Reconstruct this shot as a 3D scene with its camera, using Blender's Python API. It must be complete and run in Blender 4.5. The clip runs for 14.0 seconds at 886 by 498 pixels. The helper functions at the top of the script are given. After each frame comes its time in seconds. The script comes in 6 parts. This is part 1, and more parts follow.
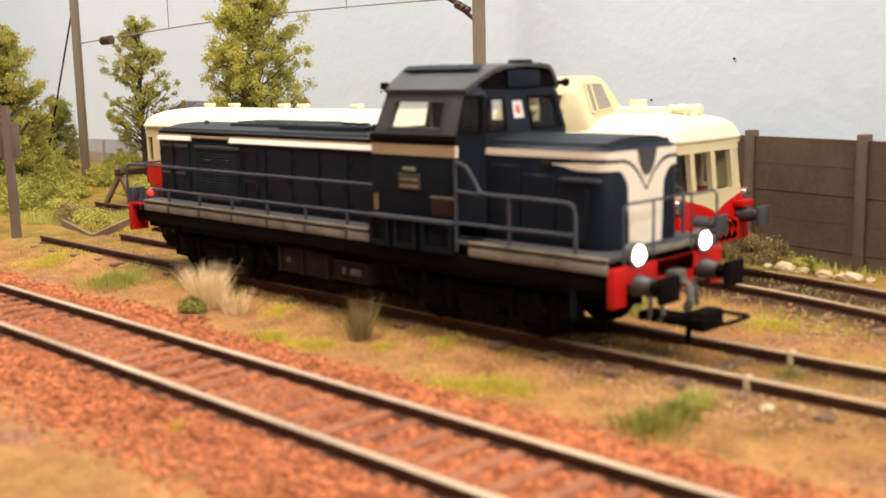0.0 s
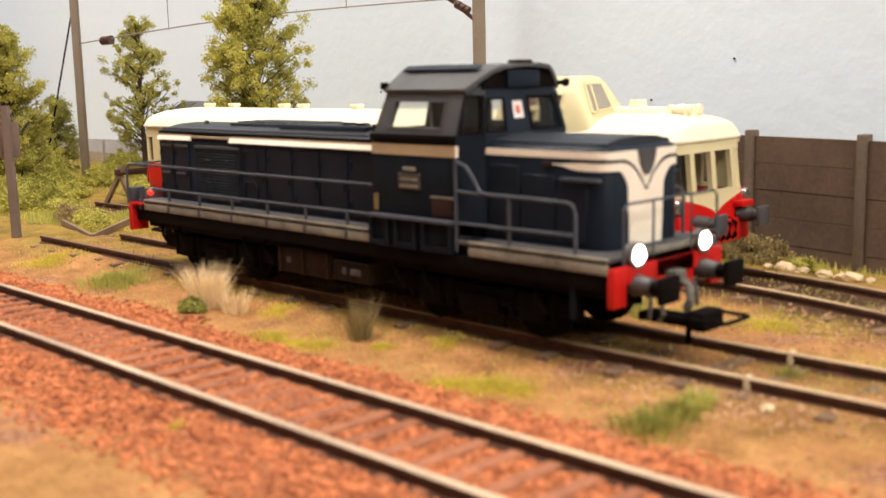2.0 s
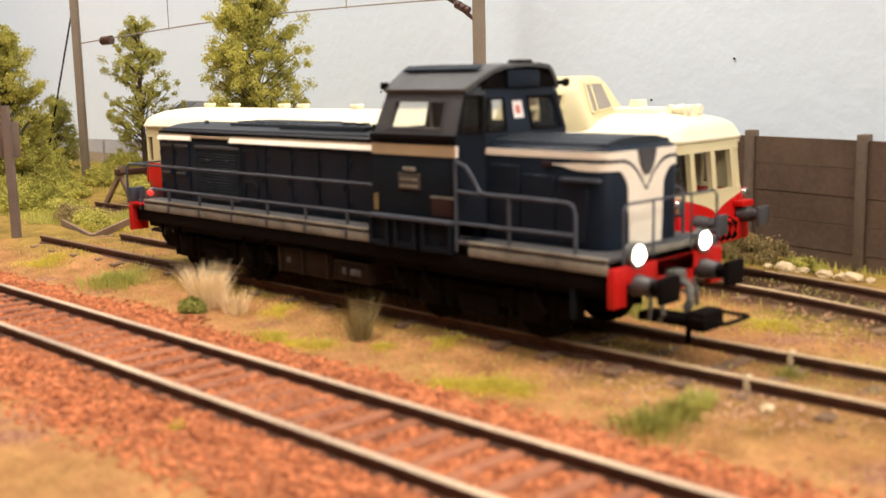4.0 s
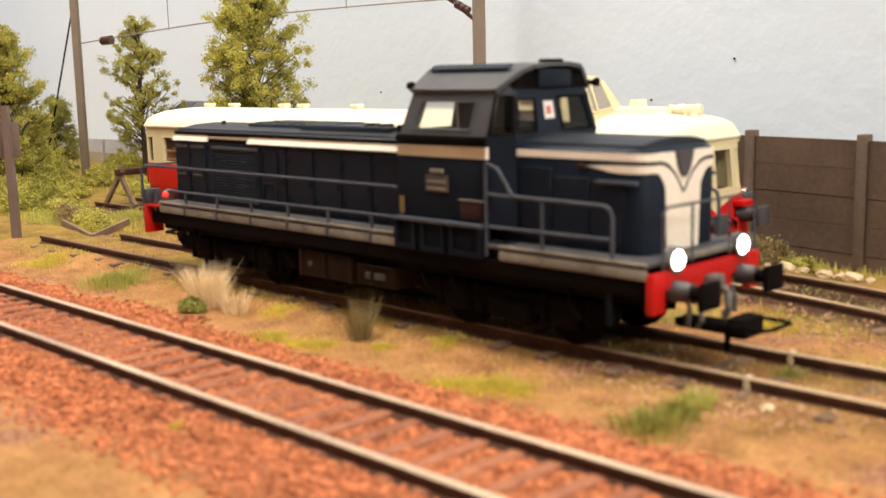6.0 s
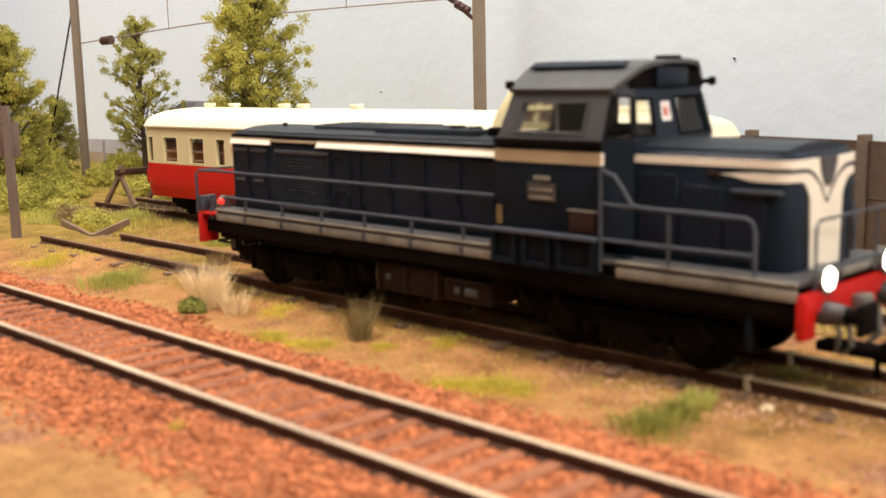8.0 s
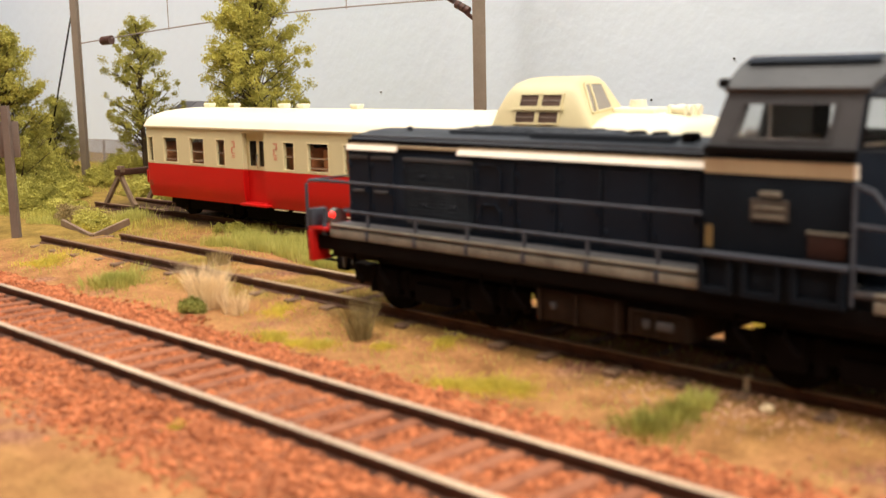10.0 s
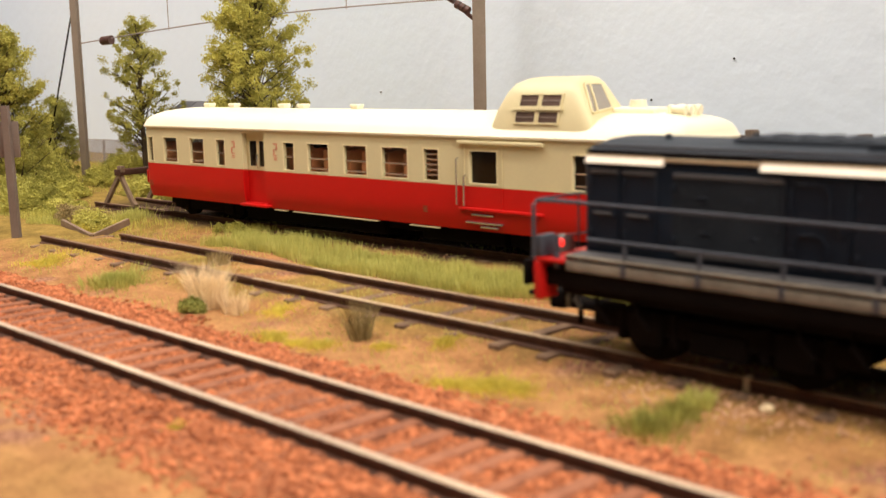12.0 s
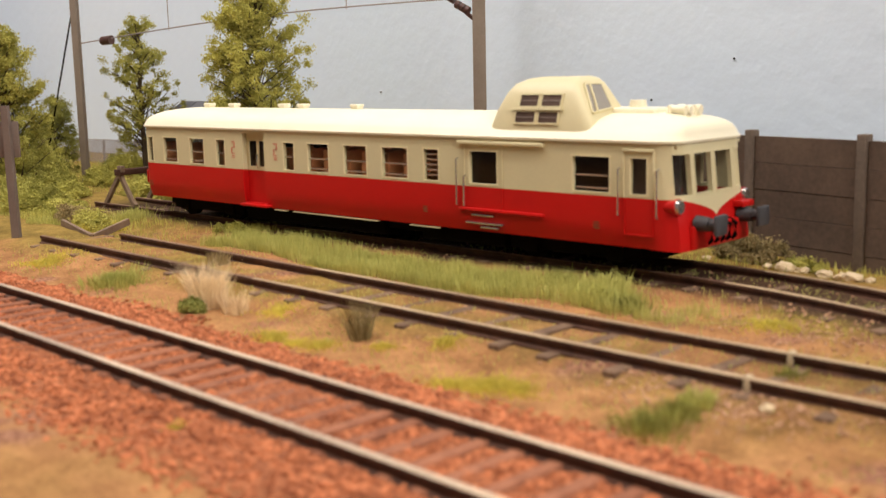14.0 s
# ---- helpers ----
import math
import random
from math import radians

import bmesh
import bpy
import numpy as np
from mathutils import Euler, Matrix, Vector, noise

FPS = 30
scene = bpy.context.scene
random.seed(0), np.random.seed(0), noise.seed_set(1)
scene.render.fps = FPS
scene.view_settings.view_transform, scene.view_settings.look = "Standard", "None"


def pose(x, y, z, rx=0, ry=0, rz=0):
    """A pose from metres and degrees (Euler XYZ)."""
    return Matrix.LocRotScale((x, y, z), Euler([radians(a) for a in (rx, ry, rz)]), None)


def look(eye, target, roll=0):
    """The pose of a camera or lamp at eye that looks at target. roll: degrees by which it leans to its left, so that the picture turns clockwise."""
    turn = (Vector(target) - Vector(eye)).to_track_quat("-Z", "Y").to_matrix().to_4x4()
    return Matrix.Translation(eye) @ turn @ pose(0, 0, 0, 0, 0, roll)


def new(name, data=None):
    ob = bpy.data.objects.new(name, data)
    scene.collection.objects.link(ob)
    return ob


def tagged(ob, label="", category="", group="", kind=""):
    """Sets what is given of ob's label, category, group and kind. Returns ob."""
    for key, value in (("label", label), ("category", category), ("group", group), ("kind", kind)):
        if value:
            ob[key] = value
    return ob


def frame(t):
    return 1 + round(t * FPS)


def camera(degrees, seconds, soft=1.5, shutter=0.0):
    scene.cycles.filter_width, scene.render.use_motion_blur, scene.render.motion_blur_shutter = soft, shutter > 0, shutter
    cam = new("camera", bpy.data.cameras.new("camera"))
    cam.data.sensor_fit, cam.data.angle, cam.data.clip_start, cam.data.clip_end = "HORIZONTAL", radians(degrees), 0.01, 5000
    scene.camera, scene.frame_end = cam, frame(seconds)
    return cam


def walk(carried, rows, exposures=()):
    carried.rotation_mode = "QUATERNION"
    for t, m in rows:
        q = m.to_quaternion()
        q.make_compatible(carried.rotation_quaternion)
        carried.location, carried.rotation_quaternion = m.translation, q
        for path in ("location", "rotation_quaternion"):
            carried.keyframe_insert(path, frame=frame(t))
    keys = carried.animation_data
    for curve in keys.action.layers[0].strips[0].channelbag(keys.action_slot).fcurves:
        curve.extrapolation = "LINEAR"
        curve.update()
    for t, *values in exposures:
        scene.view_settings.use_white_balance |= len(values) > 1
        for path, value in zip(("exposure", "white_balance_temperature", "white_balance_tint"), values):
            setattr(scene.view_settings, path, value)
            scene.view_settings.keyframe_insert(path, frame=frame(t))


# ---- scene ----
# All sizes below are millimetres of the model railway; MM turns them into metres.
MM = 0.001
cam = camera(44.14, 14.0, soft=1.5, shutter=0.5)
EYE = (0.1741, -0.1574, 0.0477)
YAW, PITCH = radians(45.34), radians(9.205)
AIM = (EYE[0] - math.sin(YAW) * math.cos(PITCH), EYE[1] + math.cos(YAW) * math.cos(PITCH), EYE[2] - math.sin(PITCH))
VIEW = look(EYE, AIM, -1.208)
cam.data.dof.use_dof = True
cam.data.dof.focus_distance = 0.40
cam.data.dof.aperture_fstop = 31.0
walk(cam, [(0.0, VIEW), (14.0, VIEW)], exposures=[(0.0, -0.07, 6550, 10), (8.0, -0.07, 6550, 10), (11.0, -0.14, 6550, 10), (12.6, -0.19, 6600, 11), (13.0, -0.31, 6550, 11), (13.4, -0.40, 6350, 11), (14.0, -0.44, 6230, 11)])

# ---- light: a hobby room under unseen ceiling lamps, plus one added low lamp ----
world = bpy.data.worlds.new("room_air")
world.use_nodes = True
world.node_tree.nodes["Background"].inputs[0].default_value = (0.9, 0.93, 1.0, 1)
world.node_tree.nodes["Background"].inputs[1].default_value = 0.05
scene.world = world


def area_lamp(name, eye, target, sx, sy, watts, colour):
    d = bpy.data.lights.new(name, "AREA")
    d.shape, d.size, d.size_y, d.energy, d.color = "RECTANGLE", sx, sy, watts, colour
    ob = new(name, d)
    ob.matrix_world = look(eye, target)
    return ob


area_lamp("unseen_lamp", (-0.02, -0.13, 0.86), (-0.02, 0.02, 0.0), 1.3, 0.10, 9.7, (1.0, 0.87, 0.75))
area_lamp("unseen_lamp", (-0.60, -0.24, 0.86), (-0.40, 0.15, 0.05), 0.7, 0.2, 7.2, (1.0, 0.88, 0.79))
# added low lamp from +x that brightens the railcar and locomotive fronts
area_lamp("unseen_lamp", (0.82, -0.17, 0.52), (0.0, 0.04, 0.0), 0.4, 0.2, 7.0, (1.0, 0.87, 0.75))
area_lamp("unseen_lamp", (-0.30, -0.52, 0.98), (-0.24, 0.15, 0.03), 0.35, 0.2, 2.6, (1.0, 0.88, 0.79))


# ---- materials ----
def material(name, base, dark=None, rough=0.6, metal=0.0, scale=300.0, fine=1800.0, bump=0.15, bump_mm=0.15,
             spread=(0.35, 0.7), random_mix=0.0, spec=0.4):
    """A surface that varies between two colours at two scales, with fine relief."""
    m = bpy.data.materials.new(name)
    m.use_nodes = True
    nt = m.node_tree
    b = nt.nodes["Principled BSDF"]
    dark = dark or tuple(c * 0.7 for c in base)
    tc = nt.nodes.new("ShaderNodeTexCoord")
    n1 = nt.nodes.new("ShaderNodeTexNoise")
    n1.inputs["Scale"].default_value, n1.inputs["Detail"].default_value = scale, 5
    n2 = nt.nodes.new("ShaderNodeTexNoise")
    n2.inputs["Scale"].default_value, n2.inputs["Detail"].default_value = fine, 3
    for n in (n1, n2):
        nt.links.new(tc.outputs["Object"], n.inputs["Vector"])
    mixf = nt.nodes.new("ShaderNodeMath")
    mixf.operation = "MULTIPLY_ADD"
    mixf.inputs[1].default_value = 0.65
    nt.links.new(n1.outputs["Fac"], mixf.inputs[0])
    half = nt.nodes.new("ShaderNodeMath")
    half.operation = "MULTIPLY"
    half.inputs[1].default_value = 0.35
    nt.links.new(n2.outputs["Fac"], half.inputs[0])
    nt.links.new(half.outputs[0], mixf.inputs[2])
    fac = mixf.outputs[0]
    if random_mix:
        info = nt.nodes.new("ShaderNodeObjectInfo")
        geo = nt.nodes.new("ShaderNodeNewGeometry")
        add = nt.nodes.new("ShaderNodeMath")
        add.operation = "ADD"
        nt.links.new(info.outputs["Random"], add.inputs[0])
        nt.links.new(geo.outputs["Random Per Island"], add.inputs[1])
        sub = nt.nodes.new("ShaderNodeMath")
        sub.operation = "MULTIPLY_ADD"
        sub.inputs[1].default_value, sub.inputs[2].default_value = random_mix, -random_mix
        nt.links.new(add.outputs[0], sub.inputs[0])
        tot = nt.nodes.new("ShaderNodeMath")
        tot.operation = "ADD"
        nt.links.new(fac, tot.inputs[0])
        nt.links.new(sub.outputs[0], tot.inputs[1])
        fac = tot.outputs[0]
    ramp = nt.nodes.new("ShaderNodeValToRGB")
    ramp.color_ramp.elements[0].position, ramp.color_ramp.elements[1].position = spread
    ramp.color_ramp.elements[0].color, ramp.color_ramp.elements[1].color = (*dark, 1), (*base, 1)
    nt.links.new(fac, ramp.inputs["Fac"])
    nt.links.new(ramp.outputs["Color"], b.inputs["Base Color"])
    b.inputs["Roughness"].default_value, b.inputs["Metallic"].default_value = rough, metal
    b.inputs["Specular IOR Level"].default_value = spec
    if bump:
        bp = nt.nodes.new("ShaderNodeBump")
        bp.inputs["Strength"].default_value, bp.inputs["Distance"].default_value = bump, bump_mm * MM
        nt.links.new(n2.outputs["Fac"], bp.inputs["Height"])
        nt.links.new(bp.outputs["Normal"], b.inputs["Normal"])
    return m


def glow(name, colour, strength):
    m = bpy.data.materials.new(name)
    m.use_nodes = True
    b = m.node_tree.nodes["Principled BSDF"]
    b.inputs["Base Color"].default_value = (*colour, 1)
    b.inputs["Emission Color"].default_value = (*colour, 1)
    b.inputs["Emission Strength"].default_value = strength
    return m


def glass(name, tint, rough=0.03):
    m = bpy.data.materials.new(name)
    m.use_nodes = True
    b = m.node_tree.nodes["Principled BSDF"]
    b.inputs["Base Color"].default_value = (*tint, 1)
    b.inputs["Transmission Weight"].default_value = 1.0
    b.inputs["Roughness"].default_value = rough
    b.inputs["IOR"].default_value = 1.2
    return m


NAVY = material("navy_paint", (0.0080, 0.0155, 0.0285), (0.0046, 0.0088, 0.0165), 0.42, scale=120, bump=0.06, spec=0.18)
CABGREY = material("dusty_navy_paint", (0.0095, 0.0138, 0.0205), (0.0058, 0.0084, 0.0128), 0.65, scale=140, bump=0.05, spec=0.07)
ROOFNAVY = material("roof_paint", (0.028, 0.036, 0.047), (0.013, 0.018, 0.026), 0.55, scale=90, bump=0.08, spec=0.25)
BLACK = material("frame_black", (0.006, 0.004, 0.0035), (0.003, 0.002, 0.002), 0.85, scale=200, spec=0.08)
VALANCE = material("weathered_grey_edge", (0.30, 0.285, 0.235), (0.12, 0.112, 0.092), 0.7, scale=160, spec=0.2)
STRIPE = material("white_stripe_paint", (0.88, 0.84, 0.73), (0.76, 0.70, 0.58), 0.45, scale=120, bump=0.03)
TANSTRIPE = material("tan_stripe_paint", (0.47, 0.38, 0.24), (0.38, 0.30, 0.19), 0.5, scale=120, bump=0.03)
RED = material("signal_red_paint", (0.52, 0.010, 0.008), (0.40, 0.008, 0.006), 0.4, scale=150, bump=0.03, spec=0.3)
CARRED = material("railcar_red_paint", (0.54, 0.008, 0.006), (0.48, 0.006, 0.005), 0.4, scale=60, bump=0.02, spec=0.3)
CREAM = material("railcar_cream_paint", (0.67, 0.605, 0.365), (0.61, 0.55, 0.33), 0.42, scale=60, bump=0.02)
FRAMECREAM = material("window_frame_cream", (0.78, 0.70, 0.44), (0.72, 0.64, 0.40), 0.42, scale=60, bump=0.02)
ROOFCREAM = material("railcar_roof_cream", (0.87, 0.82, 0.62), (0.82, 0.77, 0.57), 0.42, scale=60, bump=0.02)
HANDRAIL = material("handrail_grey_blue", (0.062, 0.072, 0.092), (0.040, 0.047, 0.062), 0.5, scale=300, spec=0.3)
BUFFER = material("buffer_grey", (0.075, 0.075, 0.08), (0.045, 0.045, 0.05), 0.55, scale=300)
STEEL = material("worn_rail_head", (0.66, 0.52, 0.36), (0.27, 0.20, 0.15), 0.5, 0.0, scale=14, bump=0.05, spread=(0.40, 0.62), spec=0.3)
SIDINGHEAD = material("dull_siding_rail_head", (0.45, 0.335, 0.205), (0.16, 0.098, 0.060), 0.6, 0.0, scale=16, bump=0.05, spread=(0.36, 0.56), spec=0.2)
RUSTHEAD = material("rusty_siding_rail_head", (0.27, 0.165, 0.105), (0.11, 0.06, 0.038), 0.7, 0.0, scale=22, bump=0.05, spread=(0.40, 0.64), spec=0.2)
DUSTYDOOR = material("dusty_hood_door_paint", (0.022, 0.030, 0.040), (0.011, 0.016, 0.023), 0.65, scale=110, bump=0.05, spec=0.12)
# lifted above the navy: overhead light on the leaning cab sides is in this colour
UPPERCAB = material("dusty_toplit_grey_paint", (0.070, 0.071, 0.075), (0.046, 0.047, 0.051), 0.6, scale=140, bump=0.05, spec=0.25)
CABROOF = material("dusty_cab_roof", (0.105, 0.112, 0.118), (0.068, 0.074, 0.080), 0.6, scale=110, bump=0.06, spec=0.25)
TANK = material("grimy_tank_brown", (0.034, 0.020, 0.013), (0.014, 0.009, 0.006), 0.8, scale=200, spec=0.12)
RUST = material("rusty_rail_side", (0.110, 0.046, 0.025), (0.048, 0.021, 0.012), 0.85, scale=300)
SLEEPER_RED = material("dusty_red_sleeper", (0.36, 0.155, 0.086), (0.20, 0.082, 0.048), 0.9, scale=250, random_mix=0.15, spec=0.15)
SLEEPER_BROWN = material("weathered_brown_sleeper", (0.25, 0.16, 0.10), (0.12, 0.076, 0.05), 0.9, scale=250, random_mix=0.2, spec=0.15)
BALLAST = material("red_ballast", (0.58, 0.210, 0.090), (0.22, 0.070, 0.031), 0.9, scale=250, fine=900, bump=0.4, random_mix=0.28, spec=0.2)
STONE = material("pale_stone", (0.66, 0.53, 0.33), (0.45, 0.36, 0.24), 0.9, scale=250, random_mix=0.2)
PEBBLE = material("pinkish_pebble", (0.62, 0.39, 0.23), (0.40, 0.23, 0.135), 0.9, scale=250, random_mix=0.3, spec=0.15)
CONCRETE = material("brown_concrete_panel", (0.136, 0.090, 0.061), (0.064, 0.043, 0.031), 0.85, scale=45, fine=900, bump=0.25, random_mix=0.08)
CONCRETEPOST = material("brown_concrete_post", (0.16, 0.116, 0.084), (0.092, 0.07, 0.052), 0.85, scale=60, fine=900)
MAST = material("taupe_mast_paint", (0.27, 0.22, 0.17), (0.19, 0.15, 0.115), 0.7, scale=90)
WIRE = material("wire_grey", (0.30, 0.27, 0.26), (0.24, 0.21, 0.2), 0.6, scale=200)
INSULATOR = material("brown_insulator", (0.10, 0.045, 0.035), (0.06, 0.03, 0.025), 0.4, scale=200)
WOODGREY = material("weathered_timber", (0.27, 0.19, 0.125), (0.15, 0.10, 0.065), 0.85, scale=180)
BARK = material("tree_bark", (0.10, 0.07, 0.04), (0.05, 0.035, 0.02), 0.9, scale=250)
LEAF = material("olive_leaf_flock", (0.60, 0.56, 0.13), (0.28, 0.27, 0.058), 0.85, scale=60, fine=300, bump=0, random_mix=0.22, spec=0.15)
LEAF2 = material("green_leaf_flock", (0.66, 0.61, 0.16), (0.32, 0.31, 0.07), 0.85, scale=60, fine=300, bump=0, random_mix=0.22, spec=0.15)
LEAF3 = material("dark_green_leaf_flock", (0.42, 0.40, 0.10), (0.20, 0.205, 0.048), 0.85, scale=60, fine=300, bump=0, random_mix=0.22, spec=0.15)
GRASSGREEN = material("fresh_grass_fibre", (0.62, 0.60, 0.18), (0.38, 0.39, 0.10), 0.85, scale=70, bump=0, random_mix=0.3, spec=0.15)
GRASSTAN = material("dry_grass_fibre", (0.95, 0.78, 0.50), (0.70, 0.53, 0.30), 0.85, scale=70, bump=0, random_mix=0.3, spec=0.2)
GRASSDARK = material("dull_olive_fibre", (0.48, 0.36, 0.17), (0.24, 0.19, 0.08), 0.85, scale=70, bump=0, random_mix=0.3, spec=0.2)
GRASSYELLOW = material("yellow_green_flock", (0.84, 0.72, 0.13), (0.58, 0.49, 0.09), 0.85, scale=70, bump=0, random_mix=0.25, spec=0.15)
WALL = material("pale_blue_wall_paint", (0.745, 0.865, 0.985), (0.715, 0.835, 0.97), 0.75, scale=6, fine=150, bump=0.30, bump_mm=1.1)
PLASTER = material("room_plaster", (0.26, 0.24, 0.225), (0.22, 0.205, 0.19), 0.85, scale=4, fine=60)
ROOMFLOOR = material("room_floor_boards", (0.16, 0.10, 0.06), (0.11, 0.07, 0.04), 0.6, scale=8, fine=60)
SLATE = material("slate_roof", (0.12, 0.12, 0.13), (0.08, 0.08, 0.09), 0.7, scale=150)
DARKINSIDE = material("dark_interior", (0.11, 0.065, 0.045), (0.06, 0.035, 0.025), 0.8, scale=100)
SEATBROWN = material("orange_brown_seat", (0.78, 0.33, 0.13), (0.62, 0.23, 0.09), 0.6, scale=100)
CHROME = material("bright_metal", (0.65, 0.63, 0.6), (0.5, 0.48, 0.46), 0.25, 0.9, scale=200, bump=0.02)
PAPER = material("white_paper", (0.85, 0.80, 0.78), (0.80, 0.74, 0.72), 0.8, scale=200, bump=0)
PINKINK = material("red_ink", (0.65, 0.20, 0.15), (0.55, 0.15, 0.12), 0.8, scale=200, bump=0)
PLATE = material("plate_metal", (0.10, 0.092, 0.082), (0.06, 0.056, 0.05), 0.5, 0.3, scale=300)
MAROON = material("maroon_plate", (0.035, 0.014, 0.011), (0.022, 0.010, 0.008), 0.6, scale=300, spec=0.2)
GREYMETAL = material("grey_coupling_metal", (0.20, 0.20, 0.18), (0.10, 0.10, 0.09), 0.5, 0.4, scale=300)
KIOSKGLASS = material("kiosk_glazing_reflection", (0.30, 0.275, 0.235), (0.24, 0.22, 0.19), 0.18, scale=60, bump=0, spec=0.6)
SIGNBACK = material("taupe_sign_back", (0.20, 0.155, 0.13), (0.15, 0.115, 0.095), 0.75, scale=120)
GLASS = glass("window_glass", (0.85, 0.86, 0.84))
CABGLASS = glass("dusty_cab_glass", (0.86, 0.86, 0.84), 0.08)
FLASHMARK = material("dull_yellow_mark", (0.20, 0.14, 0.05), (0.13, 0.09, 0.035), 0.7, scale=300)
HEADLIGHT = glow("lit_headlight", (1.0, 0.95, 0.82), 14.0)
TAILLIGHT = glow("lit_red_tail_lamp", (1.0, 0.03, 0.02), 1.6)


def ground_material():
    """Layout scenery: sandy earth, olive turf and pinkish grit, mixed by noise and by distance from the tracks."""
    m = bpy.data.materials.new("scenic_ground")
    m.use_nodes = True
    nt = m.node_tree
    b = nt.nodes["Principled BSDF"]
    b.inputs["Roughness"].default_value = 0.95
    b.inputs["Specular IOR Level"].default_value = 0.1
    tc = nt.nodes.new("ShaderNodeTexCoord")

    def noise_node(scale, detail=5):
        n = nt.nodes.new("ShaderNodeTexNoise")
        n.inputs["Scale"].default_value, n.inputs["Detail"].default_value = scale, detail
        nt.links.new(tc.outputs["Object"], n.inputs["Vector"])
        return n.outputs["Fac"]

    def ramp(fac, p0, p1, c0, c1):
        r = nt.nodes.new("ShaderNodeValToRGB")
        r.color_ramp.elements[0].position, r.color_ramp.elements[1].position = p0, p1
        r.color_ramp.elements[0].color, r.color_ramp.elements[1].color = (*c0, 1), (*c1, 1)
        nt.links.new(fac, r.inputs["Fac"])
        return r.outputs["Color"]

    def mix(fac, a, c):
        n = nt.nodes.new("ShaderNodeMix")
        n.data_type = "RGBA"
        nt.links.new(fac, n.inputs[0])
        nt.links.new(a, n.inputs[6])
        nt.links.new(c, n.inputs[7])
        return n.outputs[2]

    def mask(fac, p0, p1):
        return ramp(fac, p0, p1, (0, 0, 0), (1, 1, 1))

    big, mid, fine = noise_node(28), noise_node(140), noise_node(1100, 3)
    sand = ramp(mid, 0.3, 0.7, (0.26, 0.124, 0.048), (0.46, 0.238, 0.096))
    turf = ramp(mid, 0.3, 0.7, (0.185, 0.124, 0.030), (0.33, 0.222, 0.058))
    ochre = ramp(mid, 0.3, 0.7, (0.19, 0.102, 0.032), (0.35, 0.198, 0.070))
    col = mix(mask(big, 0.57, 0.70), sand, ochre)
    grit = ramp(fine, 0.35, 0.7, (0.20, 0.085, 0.05), (0.40, 0.21, 0.125))
    col = mix(mask(noise_node(45), 0.56, 0.64), col, grit)
    # turf takes over in the attribute-marked verge far from the rails
    at = nt.nodes.new("ShaderNodeAttribute")
    at.attribute_name = "turf"
    col = mix(at.outputs["Fac"], col, turf)
    bed = nt.nodes.new("ShaderNodeAttribute")
    bed.attribute_name = "ballast"
    # dark bed colour: shade beneath the railcar painted in, mixed with siding dirt
    shade_dirt_at = nt.nodes.new("ShaderNodeAttribute")
    shade_dirt_at.attribute_name = "shade_dirt"
    shade_dirt_col = ramp(fine, 0.3, 0.7, (0.022, 0.013, 0.009), (0.075, 0.045, 0.028))
    col = mix(shade_dirt_at.outputs["Fac"], col, shade_dirt_col)
    red = ramp(fine, 0.3, 0.7, (0.19, 0.064, 0.031), (0.40, 0.150, 0.068))
    col = mix(bed.outputs["Fac"], col, red)
    spk = ramp(fine, 0.3, 0.65, (0.72, 0.72, 0.72), (1.08, 1.08, 1.08))
    mul = nt.nodes.new("ShaderNodeMix")
    mul.data_type, mul.blend_type = "RGBA", "MULTIPLY"
    mul.inputs[0].default_value = 1.0
    nt.links.new(col, mul.inputs[6])
    nt.links.new(spk, mul.inputs[7])
    nt.links.new(mul.outputs[2], b.inputs["Base Color"])
    bp = nt.nodes.new("ShaderNodeBump")
    bp.inputs["Strength"].default_value, bp.inputs["Distance"].default_value = 0.7, 0.5 * MM
    nt.links.new(fine, bp.inputs["Height"])
    nt.links.new(bp.outputs["Normal"], b.inputs["Normal"])
    return m


GROUND = ground_material()


# ---- mesh helpers (millimetres) ----
def thing(name, x, y, z, rz=0.0, label="", category="", group="", kind=""):
    ob = new(name)
    ob.empty_display_size = 0.005
    ob.matrix_basis = pose(x * MM, y * MM, z * MM, 0, 0, rz)
    return tagged(ob, label, category, group, kind)


def mesh_of(name, bm, mat, smooth=False, fix=True):
    if fix:
        bmesh.ops.recalc_face_normals(bm, faces=bm.faces)
    for v in bm.verts:
        v.co *= MM
    me = bpy.data.meshes.new(name)
    bm.to_mesh(me)
    bm.free()
    me.materials.append(mat)
    if smooth:
        me.shade_smooth()
        me.set_sharp_from_angle(angle=radians(40))
    return me


def part(name, bm, mat, parent=None, label="", smooth=True, fix=True):
    ob = new(name, mesh_of(name, bm, mat, smooth, fix))
    ob.parent = parent
    if label:
        ob["label"] = label
    return ob


def raw(name, verts, faces, mat, parent=None, label="", smooth=False):
    me = bpy.data.meshes.new(name)
    me.from_pydata([(v[0] * MM, v[1] * MM, v[2] * MM) for v in verts], [], faces)
    me.update()
    me.materials.append(mat)
    if smooth:
        me.shade_smooth()
    ob = new(name, me)
    ob.parent = parent
    if label:
        ob["label"] = label
    return ob


